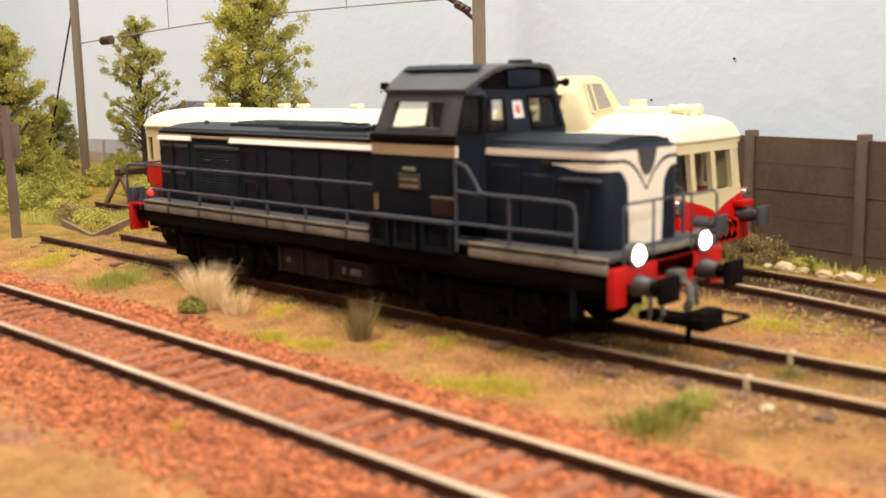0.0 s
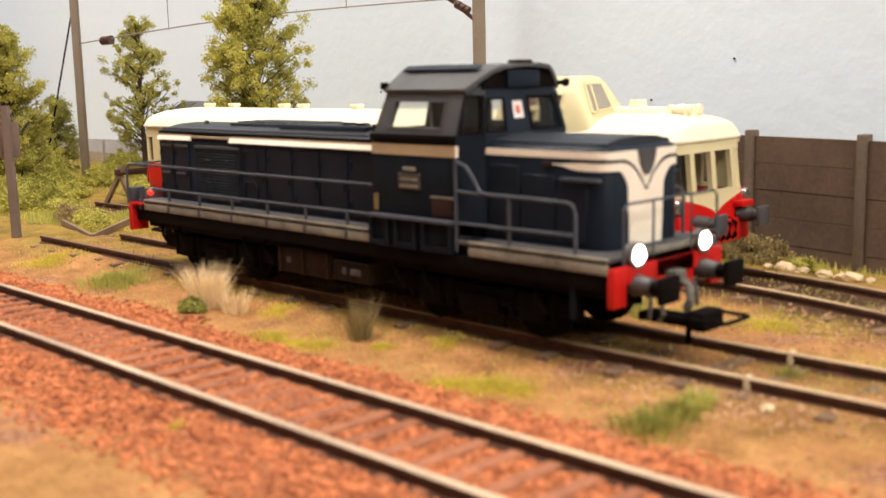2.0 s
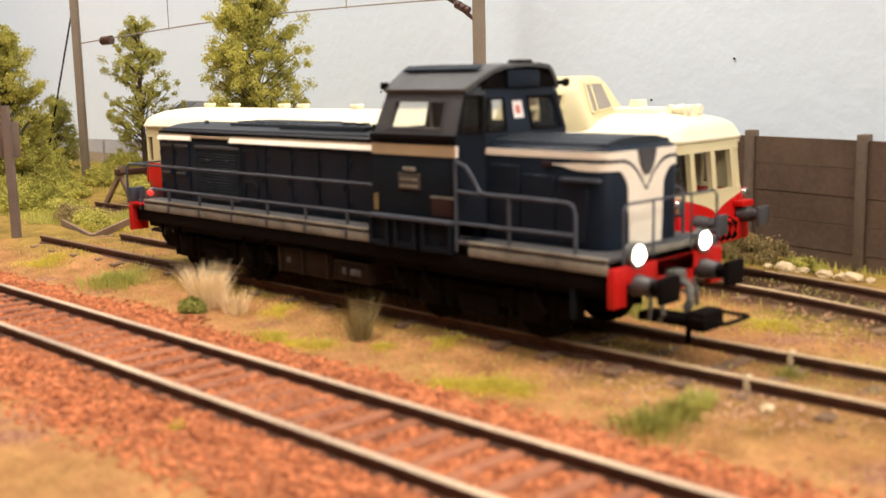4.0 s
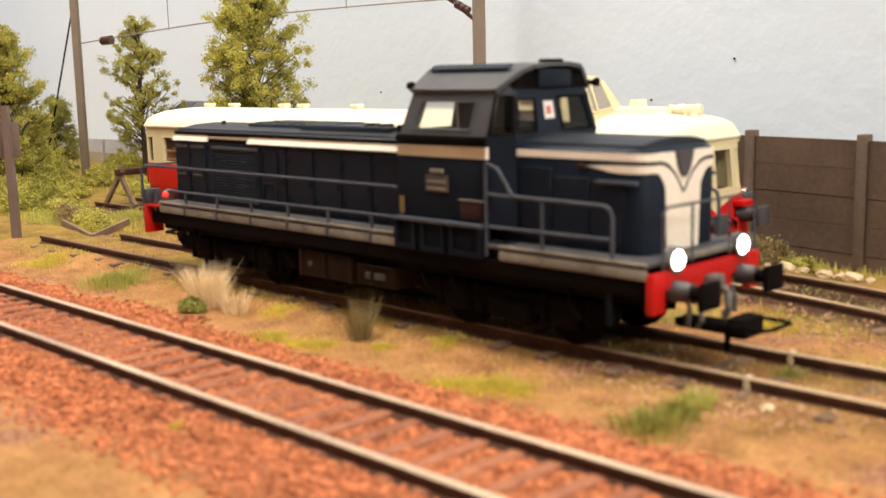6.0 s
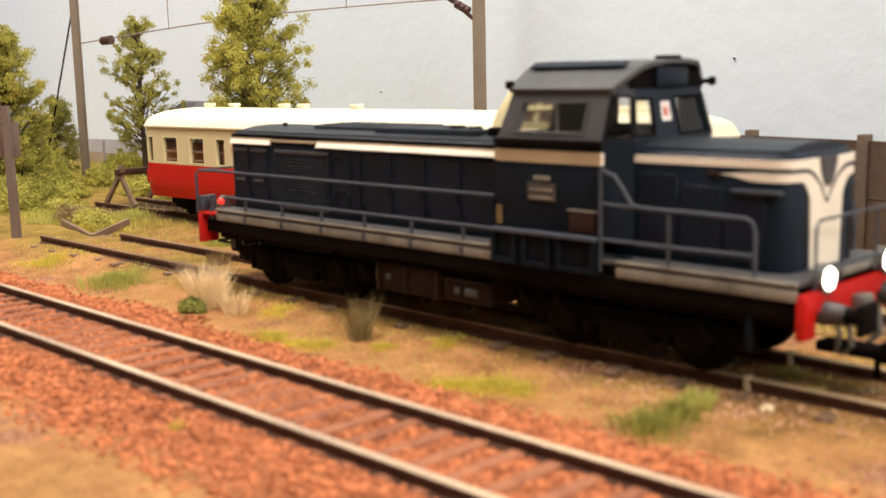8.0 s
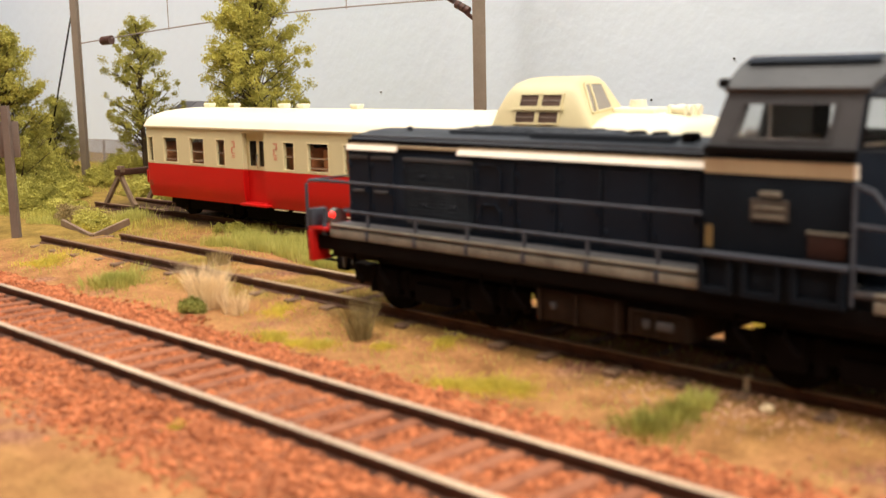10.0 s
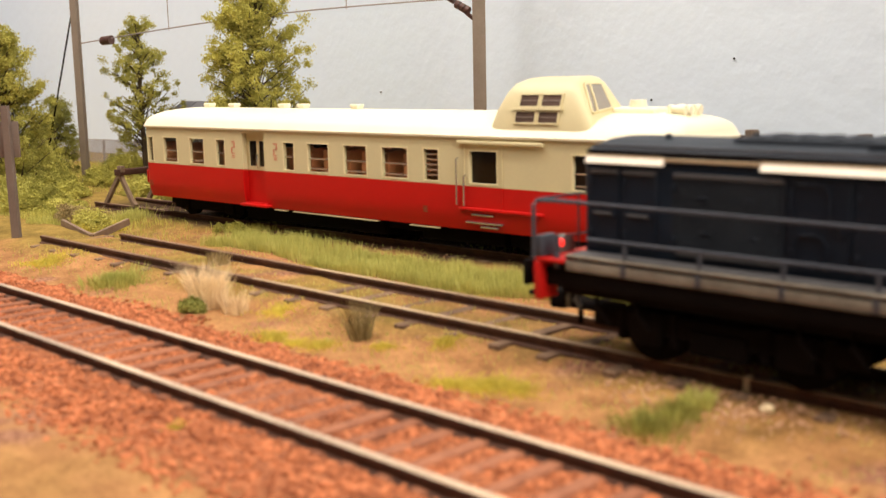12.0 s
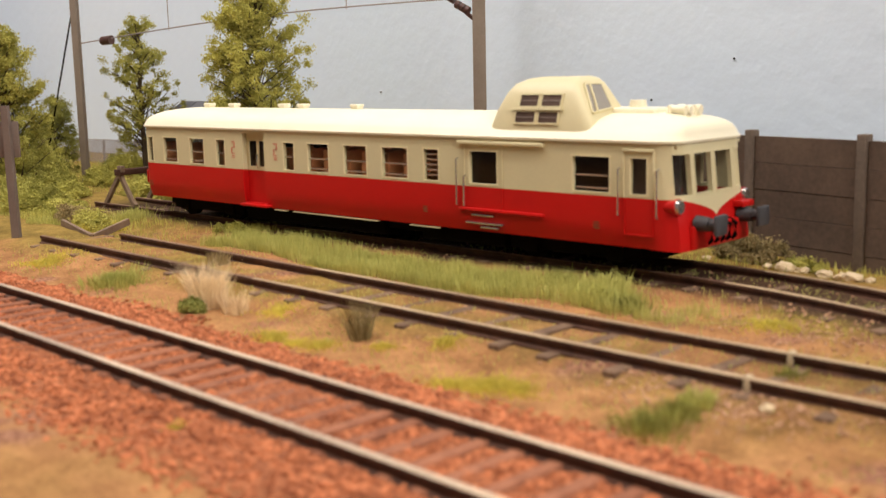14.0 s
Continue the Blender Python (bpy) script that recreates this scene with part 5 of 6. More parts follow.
                part("end_step", bm, CABGREY, c)

    # rear platform: red plate, blue lamp boxes; pale front sill
    bm = bmesh.new()
    box(bm, -76.8, -71.0, -17.4, 17.4, 15.7, 16.35, 0.15)
    part("end_plate", bm, RED, c, "red painted end platform")
    for y in (-15.2, 15.2):
        bm = bmesh.new()
        box(bm, -76.9, -75.4, y - 2.1, y + 2.1, 16.4, 20.0, 0.25)
        part("lamp_box", bm, HANDRAIL, c, "grey-blue box beside the tail lamp")
    bm = bmesh.new()
    box(bm, 74.8, 76.0, -8.2, 8.2, 16.6, 17.6, 0.25)
    part("front_sill", bm, VALANCE, c, "pale worn sill on the front platform")

    # tanks and bogies
    bm = bmesh.new()
    box(bm, -16.5, 2.0, -14.6, 14.6, 4.6, 10.5, 0.6)
    part("fuel_tank", bm, TANK, c, "grimy dark brown fuel tank")
    bm = bmesh.new()
    box(bm, 3.2, 14.5, -14.8, 14.8, 5.0, 9.6, 0.5)
    part("battery_box", bm, TANK, c, "grimy dark brown battery box")
    for sg in (-1, 1):
        ya, yb = sorted((14.7 * sg, 15.15 * sg))
        for x0, x1, z0, z1 in ((3.4, 14.3, 9.0, 9.5), (3.4, 3.9, 5.2, 9.0), (8.5, 9.0, 5.2, 9.0), (13.8, 14.3, 5.2, 9.0)):
            bm = bmesh.new()
            box(bm, x0, x1, ya, yb, z0, z1, 0.1, 1)
            part("box_rib", bm, TANK, c, "grimy box rib", smooth=False)
        for x in (-15.5, -7.5, 1.0):
            bm = bmesh.new()
            box(bm, x - 0.4, x + 0.4, ya - 0.1, yb - 0.1, 4.8, 10.4, 0.1, 1)
            part("tank_strap", bm, TANK, c, smooth=False)
        for x in (-66, -58, -30, -22, 22, 30, 58, 66):
            bm = bmesh.new()
            tube(bm, [(x, 14.2 * sg, 11.5), (x + 0.4, 14.6 * sg, 8.5), (x + 2.5, 14.2 * sg, 6.0)], 0.35, 6)
            part("brake_pipe", bm, BLACK, c, "grimy black brake pipe")
    bm = bmesh.new()
    box(bm, -13.2, -12.0, -15.0, -14.5, 7.0, 8.2, 0.2)
    box(bm, 6, 7.4, -15.2, -14.7, 6.6, 8.0, 0.2)
    box(bm, 8.6, 11.8, -15.2, -14.7, 6.6, 8.0, 0.2)
    part("filler_cap", bm, BUFFER, c, "small dull metal caps")
    for xb in (-44.0, 43.0):
        bm = bmesh.new()
        for y in (-12.6, 11.4):
            box(bm, xb - 24, xb + 24, y, y + 1.2, 5.0, 8.6, 0.5)
            for x in (xb - 13, xb + 13):
                box(bm, x - 3, x + 3, y - 0.8, y + 2.0, 3.4, 9.0, 0.5)
                cyl(bm, (x - 5, y + 0.6, 3.5), (x - 5, y + 0.6, 9), 1.0, 1.0, 10)
                cyl(bm, (x + 5, y + 0.6, 3.5), (x + 5, y + 0.6, 9), 1.0, 1.0, 10)
            box(bm, xb - 5, xb + 5, y - 0.6, y + 1.8, 3.0, 7.0, 0.5)
        box(bm, xb - 4, xb + 4, -11.5, 11.5, 4, 9)
        bog = part("bogie", bm, BLACK, c, "black bogie frame with springs")
        for x in (xb - 13, xb + 13):
            bm = bmesh.new()
            for y in (-8.9, 8.9):
                cyl(bm, (0, y - 1.2, 0), (0, y + 1.2, 0), 6.1, 6.1, 28)
                for k in range(6):
                    a = math.pi * k / 3
                    cyl(bm, (3.6 * math.cos(a), y - 1.5, 3.6 * math.sin(a)), (3.6 * math.cos(a), y + 1.5, 3.6 * math.sin(a)), 0.8, 0.8, 8)
            cyl(bm, (0, -9, 0), (0, 9, 0), 1.0)
            w = part("wheelset", bm, BLACK, bog, "dark spoked wheel pair")
            w.location = (x * MM, 0, 6.1 * MM)
            WHEELS.append((w, x))
    return c


LOCO = build_loco()


# ---- scenery ----
def leaves(name, clumps, per, size, spread, mat, parent, label, seed):
    """Many small flakes round the clump centres, joined into one crown."""
    rnd = random.Random(seed)
    verts, faces = [], []
    for cx, cy, cz, cr in clumps:
        for _ in range(per):
            d = Vector((rnd.gauss(0, 1), rnd.gauss(0, 1), rnd.gauss(0, 0.8)))
            d = d * cr * 0.55 * spread
            p = Vector((cx, cy, cz)) + d
            m = Euler((rnd.uniform(0, 6.3), rnd.uniform(0, 6.3), rnd.uniform(0, 6.3))).to_matrix()
            s = rnd.uniform(*size)
            o = len(verts)
            for q in ((-0.5, -0.35, 0.0), (0.1, -0.5, 0.15), (0.55, 0.05, 0.0), (0.1, 0.5, 0.12), (-0.45, 0.3, -0.05)):
                verts.append(tuple(p + m @ (Vector(q) * s)))
            faces.append((o, o + 1, o + 2, o + 3, o + 4))
    return raw(name, verts, faces, mat, parent, label)


def limb(bm, pts, r0, r1):
    pts = [Vector(p) for p in pts]
    n = 6
    rings = []
    for i, p in enumerate(pts):
        r = r0 + (r1 - r0) * i / (len(pts) - 1)
        rings.append([bm.verts.new(p + Vector((r * math.cos(a), r * math.sin(a), 0))) for a in [2 * math.pi * k / n for k in range(n)]])
    for a, b in zip(rings, rings[1:]):
        for k in range(n):
            bm.faces.new((a[k], a[(k + 1) % n], b[(k + 1) % n], b[k]))
    bm.faces.new(rings[-1])


def build_tree(x, y, height, width, low, seed, leaf_mat, label, count, density, thin=1.0, top=0.55, lean=0.0):
    """Wire-and-flock model tree: trunk, limbs, and clumps of leaf flakes with gaps between."""
    rnd = random.Random(seed)
    z0 = ground_z(x, y)
    t = thing("tree", x, y, z0, 0, label, "tree", "trees")
    bm = bmesh.new()
    trunk = [(lean * h * height + rnd.gauss(0, 0.5), rnd.gauss(0, 0.5), h * height) for h in (0, 0.2, 0.4, 0.6, 0.8, 0.95)]
    limb(bm, trunk, 1.5, 0.35)
    clumps = []
    for k in range(count):
        h = low + (0.99 - low) * (k + rnd.random()) / count
        a = rnd.uniform(0, 2 * math.pi)
        u = (h - low) / (1 - low)
        reach = width / 2 * (0.45 + 0.75 * math.sin(math.pi * min(1, u * 0.9 + 0.12)) ** 0.8) * (1 - (1 - top) * u)
        reach *= rnd.uniform(0.5, 0.97)
        tip = Vector((lean * h * height + reach * math.cos(a), reach * math.sin(a), h * height + rnd.uniform(-1, 3)))
        root = Vector((lean * h * height, 0, max(2.0, h * height - reach * 0.6)))
        midp = root.lerp(tip, 0.5) + Vector((rnd.gauss(0, 1.5), rnd.gauss(0, 1.5), rnd.gauss(0, 1.5)))
        limb(bm, [root, midp, tip], 0.5, 0.18)
        for f in (0.45, 0.72, 0.9, 1.06):
            if rnd.random() < 0.9:
                p = root.lerp(tip, f) + Vector((rnd.gauss(0, 1.9), rnd.gauss(0, 1.9), rnd.gauss(0, 1.9)))
                clumps.append((p.x, p.y, p.z, rnd.uniform(1.3, 3.3) * thin))
    part("trunk", bm, BARK, t, "thin brown trunk and limbs")
    leaves("crown", clumps, int(density * 2.3), (0.34, 0.80), 0.88, leaf_mat, t, "olive flock foliage in uneven clumps", seed + 1)
    return t


def build_bush(x, y, w, d, h, seed, mat, label, n=26, per=45, size=(0.6, 1.4)):
    rnd = random.Random(seed)
    z0 = ground_z(x, y)
    t = thing("bush", x, y, z0, 0, label, "bush", "bushes")
    clumps = []
    bm = bmesh.new()
    for _ in range(n):
        a, r = rnd.uniform(0, 6.3), rnd.random() ** 0.5
        px, py = r * w / 2 * math.cos(a), r * d / 2 * math.sin(a)
        pz = h * rnd.uniform(0.1, 1.0) * (1 - 0.6 * r * r)
        clumps.append((px, py, pz, rnd.uniform(0.9, 1.6) * max(0.8, h / 6)))
        if rnd.random() < 0.4:
            limb(bm, [(px * 0.2, py * 0.2, -0.5), (px * 0.6, py * 0.6, pz * 0.5), (px, py, pz)], 0.3, 0.12)
    if not bm.verts:
        limb(bm, [(0, 0, -0.5), (0.2, 0, h * 0.3), (0, 0.2, h * 0.6)], 0.3, 0.12)
    part("stem", bm, BARK, t)
    leaves("foliage", clumps, per, size, 1.0, mat, t, "", seed + 3)
    return t


def blades(name, count, place, height, lean, width, mat, seed, parent=None):
    """Single fibres of static grass, joined: place(rnd) gives x, y, z, outward dx, dy."""
    rnd = random.Random(seed)
    verts, faces = [], []
    for _ in range(count):
        x, y, z, dx, dy = place(rnd)
        h = rnd.uniform(*height)
        a = rnd.uniform(0, 6.3)
        lx, ly = dx * h * lean + rnd.gauss(0, 0.18) * h, dy * h * lean + rnd.gauss(0, 0.18) * h
        wx, wy = width * math.cos(a), width * math.sin(a)
        o = len(verts)
        verts += [(x - wx, y - wy, z - 0.3), (x + wx, y + wy, z - 0.3), (x + lx * 0.4 + wx * 0.8, y + ly * 0.4 + wy * 0.8, z + h * 0.55),
                  (x + lx * 0.4 - wx * 0.8, y + ly * 0.4 - wy * 0.8, z + h * 0.55), (x + lx, y + ly, z + h)]
        faces += [(o, o + 1, o + 2, o + 3), (o + 3, o + 2, o + 4)]
    return raw(name, verts, faces, mat, parent)


def build_tuft(x, y, r, count, height, lean, mat, label, seed, width=0.1, soft=False):
    z0 = ground_z(x, y)

    def place(rnd):
        a, q = rnd.uniform(0, 6.3), rnd.random() ** 0.6
        if soft:
            q = min(1.4, abs(rnd.gauss(0, 0.55))) * (1 + 0.6 * noise.noise((math.cos(a) * 1.3 + x, math.sin(a) * 1.3 + y, 0.0)))
        px, py = r * q * math.cos(a), r * q * math.sin(a)
        return px, py, ground_z(x + px, y + py) - z0, q * math.cos(a), q * math.sin(a)
    ob = blades("grass_tuft", count, place, height, lean, width, mat, seed)
    ob.location = (x * MM, y * MM, z0 * MM)
    return tagged(ob, label, "grass tuft", "grass tufts")


def build_plants():
    build_tree(-197, 106, 93, 34, 0.10, 17, LEAF, "tall olive-green model tree standing behind the railcar", 180, 70, 1.1, 1.2)
    build_tree(-303, 113, 75, 44, 0.24, 23, LEAF2, "open olive-green model tree with bare lower limbs", 84, 36, 0.85, 0.5)
    t = build_tree(-296, 43, 70, 46, 0.08, 37, LEAF, "dense olive-green model tree beside the bushes", 120, 75, 1.1, 0.6)
    leaves("blossom", [(16, -14, 13, 1.2), (15, -15, 9.5, 1.2), (24, -8, 8.5, 1.2), (17, -14, 11, 1.0)], 5, (0.6, 1.1), 1.0, STRIPE, t, "few white blossoms", 39)
    build_tree(-378, 104, 37, 24, 0.05, 41, LEAF3, "small dark green tree near the wire fence", 50, 70, 1.0, 0.7)
    for k, (x, y, w, d, h, m, lab) in enumerate((
            (-262, 40, 26, 16, 9, LEAF, "low olive bush at the foot of the trees"), (-256, 28, 20, 14, 9, LEAF, "low olive bush at the foot of the trees"),
            (-272, 33, 24, 18, 13, LEAF2, "taller olive bush under a tree"), (-292, 60, 30, 18, 9, LEAF, "low olive bush at the foot of the trees"),
            (-345, 78, 26, 16, 14, LEAF3, "dark green bush behind the mast"), (-330, 118, 26, 14, 12, LEAF, "olive bush before the wire fence"),
            (-285, 56, 24, 14, 9, LEAF, "low olive bush at the foot of the trees"), (-262, 54, 20, 12, 6.5, LEAF, "low olive bush at the foot of the trees"),
            (-238, 40, 22, 12, 5, LEAF2, "low green bush near the buffer stop"), (-226, 27, 18, 10, 4.2, LEAF, "low olive bush near the broken timber"),
            (-302, 88, 22, 12, 8, LEAF, "low olive bush at the foot of the mast"), (-270, 92, 26, 12, 6, LEAF2, "low green bush behind the buffer stop"), (-345, 122, 30, 12, 10, LEAF3, "dark green bush before the wire fence"),
            (-196, 22, 13, 10, 8.0, GRASSDARK, "dull brown-olive bush by the broken timber"), (-178, 19, 18, 10, 8.0, LEAF2, "small olive bush by the broken timber"),
            (-240, 78, 30, 16, 7, LEAF2, "low green bush behind the buffer stop"), (-128, 44, 24, 6, 3.0, LEAF, "low yellow-olive hedge beside the railcar"),
            (29, 102, 22, 8, 7.0, GRASSDARK, "olive bush at the foot of the concrete fence"), (45, 98, 10, 6, 3, LEAF2, "small olive bush at the foot of the concrete fence"),
            (-150, 92, 40, 12, 6, LEAF2, "low green bush behind the railcar"), (-318, 66, 26, 20, 24, LEAF, "large olive bush under a tree"),
            (-32.5, -31.0, 7, 4.0, 2.4, LEAF3, "small green bush at the foot of a dry tuft"), (25, 36, 16, 6, 3, LEAF2, "low green bush in the grass strip"))):
        small = h < 4
        build_bush(x, y, w, d, h, 100 + 7 * k, m, lab, 30 if small else 60, 90 if small else 170, (0.3, 0.65) if small else (0.25, 0.6) if m is GRASSDARK else (0.32, 0.72))
    for k, (x, y, r) in enumerate(((-4, -30.5, 5.0), (3, -30, 4.0), (9, -28.6, 4.5), (46, -29.5, 5.5), (52, -28, 5.0), (58, -26, 5.0), (38, -78, 1.3), (-128, -20, 8.0), (-62, 21, 5.0), (20, -22, 3.5), (70, 36, 6.0), (-20, -17, 5.0), (30, -15, 4.0))):
        build_tuft(x, y, r, int(45 * r * r) if r > 2 else 260, (0.2, 0.9), 0.3, GRASSYELLOW, "flat cushion of yellow-green flock on the sand", 300 + 5 * k, soft=True)
    build_tuft(-36, -25, 3.4, 950, (2, 11), 0.45, GRASSTAN, "pale dry grass tuft on the sand", 61, width=0.07)
    build_tuft(-27, -24, 3.0, 160, (2.5, 6), 0.4, GRASSTAN, "short pale dry grass tuft on the sand", 62)
    build_tuft(11, -20, 2.0, 170, (4, 9.5), 0.5, GRASSDARK, "brown-olive grass tuft beside the rail", 63)
    build_tuft(-82, -23, 7.0, 2200, (0.6, 3.8), 0.3, GRASSGREEN, "soft green grass tuft on the sand", 64, soft=True)
    build_tuft(-176, 22, 9.0, 900, (1.0, 3.5), 0.3, GRASSYELLOW, "short yellow-green grass around the broken timber", 640)
    build_tuft(-200, 16, 9.0, 900, (0.8, 3.0), 0.3, GRASSGREEN, "short green grass near the lineside board", 641)
    build_tuft(-74, 3, 3.0, 160, (2, 4.5), 0.3, GRASSDARK, "dull grass tuft between the rails", 65)
    build_tuft(37, 33.5, 5.0, 900, (0.8, 3.0), 0.4, LEAF3, "dark green mound of grass beside the siding", 170, soft=True)
    build_tuft(23, 46, 7.0, 1100, (1.0, 3.6), 0.35, GRASSGREEN, "loose fresh green grass beside the railcar track", 171, soft=True)
    build_tuft(8, 45, 6.0, 700, (0.8, 3.0), 0.35, LEAF3, "dark green mound of grass in the grass strip", 172, soft=True)
    build_tuft(91, 3, 3.0, 300, (0.4, 1.6), 0.4, LEAF3, "low dark green grass between the rails", 173, soft=True)
    build_tuft(52, -26, 5.0, 700, (0.3, 1.3), 0.4, GRASSYELLOW, "flat cushion of yellow-green flock on the sand", 174, soft=True)
    build_tuft(-202, 27, 6.0, 700, (2.0, 7.0), 0.35, GRASSDARK, "brown-olive grass tuft around the broken timber", 175, soft=True)
    build_tuft(-222, 24, 11.0, 1100, (1.0, 4.0), 0.35, LEAF2, "short olive grass near the lineside board", 176, soft=True)
    build_tuft(-190, 40, 12.0, 1300, (1.0, 4.0), 0.35, GRASSGREEN, "short green grass before the buffer stop", 177, soft=True)
    build_tuft(-122, 50, 8.0, 900, (0.8, 2.8), 0.35, LEAF2, "low yellow-green cushion at the end of the grass strip", 178, soft=True)
    build_tuft(78, 100, 4.0, 200, (2, 5), 0.3, GRASSGREEN, "green grass tuft by the fence", 66)
    build_tuft(28, 34, 5.0, 350, (2, 5), 0.3, GRASSGREEN, "green grass tuft beside the siding", 67)
    build_tuft(86.5, -17, 2.6, 350, (1.0, 3.0), 0.35, GRASSGREEN, "green grass tuft by the rail joint", 68)
    build_tuft(87, -30.5, 4.6, 1100, (0.7, 2.6), 0.35, LEAF3, "soft dark green mound of grass in the sand", 168, soft=True)
    build_tuft(87.5, -23.5, 3.6, 700, (0.7, 3.0), 0.35, LEAF3, "soft dark green mound of grass in the sand", 169, soft=True)
    build_tuft(100, -6.0, 2.0, 160, (0.6, 1.8), 0.35, GRASSGREEN, "green grass tuft by the rail joint", 69)

    def strip(rnd):
        while True:
            x, y = rnd.uniform(-120, 62), rnd.uniform(21, 48)
            lo, hi = 25 + 3 * math.sin(x * 0.05), 44 + 3 * math.sin(x * 0.07 + 1)
            p = 1.0 if x < 5 else 0.55 + 0.5 * noise.noise((x * 0.08, y * 0.08, 3.0)) - max(0, x - 30) / 60
            if lo < y < hi and rnd.random() < p and rnd.random() < 0.75 + noise.noise((x * 0.06, y * 0.1, 7.0)):
                return x, y, ground_z(x, y), 0.0, 0.0
    tagged(blades("grass", 20000, strip, (1.2, 4.4), 0.0, 0.085, GRASSGREEN, 71), "fresh green grass strip between the siding tracks", "grass", kind="stuff")

    def verge(rnd):
        while True:
            x, y = rnd.uniform(-420, 140), rnd.uniform(8, 150)
            if y > wall_y(x) - 6 or abs(y - track3_y(x)) < 14 or abs(y) < 14:
                continue
            w = smooth(-130, -190, x) + smooth(80, 95, y) + 0.12
            if rnd.random() < w * (0.5 + noise.noise((x * 0.05, y * 0.05, 2.0))):
                return x, y, ground_z(x, y), 0.0, 0.0
    tagged(blades("grass", 24000, verge, (0.8, 2.8), 0.0, 0.1, LEAF2, 72), "short yellow-green turf fibres beside the tracks", "grass", kind="stuff")

    def bits(rnd):
        while True:
            x, y = rnd.uniform(-160, 130), rnd.uniform(-34, 84)
            d = min(abs(y), abs(y - track3_y(x)))
            if rnd.random() < 0.35 + noise.noise((x * 0.045, y * 0.07, 12.0)) and abs(d - 8.9) > 1.6:
                return x, y, ground_z(x, y), 0.0, 0.0
    tagged(blades("grass", 6500, bits, (0.3, 1.1), 0.0, 0.1, GRASSGREEN, 73), "sparse short fibres among the siding rails", "grass", kind="stuff")


def build_rocks():
    rnd = random.Random(81)
    for x, y, big in ((36, 96.5, 1.6), (41.5, 95, 3.2), (45.5, 96, 2.2), (52, 95.2, 2.8), (56.5, 94.5, 2.2), (60, 93.5, 3.0), (64, 94, 1.6), (74, 93, 1.8), (97, -14.5, 1.5), (17, 98, 1.6)):
        bm = bmesh.new()
        bmesh.ops.create_icosphere(bm, subdivisions=2, radius=1.0)
        r = 0.78 * big
        sx, sy, sz = rnd.uniform(0.9, 1.3), rnd.uniform(0.7, 1.0), rnd.uniform(0.55, 0.8)
        off = rnd.uniform(0, 50)
        for v in bm.verts:
            k = 1 + 0.45 * noise.noise(v.co * 1.6 + Vector((off, 0, 0)))
            v.co = Vector((v.co.x * sx, v.co.y * sy, v.co.z * sz)) * r * k
        ob = part("rock", bm, STONE, smooth=False)
        ob.location = (x * MM, y * MM, (ground_z(x, y) + 0.3 * r) * MM)
        tagged(ob, "pale cream rock lying before the concrete fence", "rock", "rocks")


def beam(bm, p0, p1, w, h):
    """A square bar between two points."""
    p0, p1 = Vector(p0), Vector(p1)
    d = p1 - p0
    m = Matrix.Translation((p0 + p1) / 2) @ d.to_track_quat("X", "Z").to_matrix().to_4x4() @ Matrix.Diagonal((d.length, w, h, 1))
    bmesh.ops.create_cube(bm, size=1.0, matrix=m)
    return bm


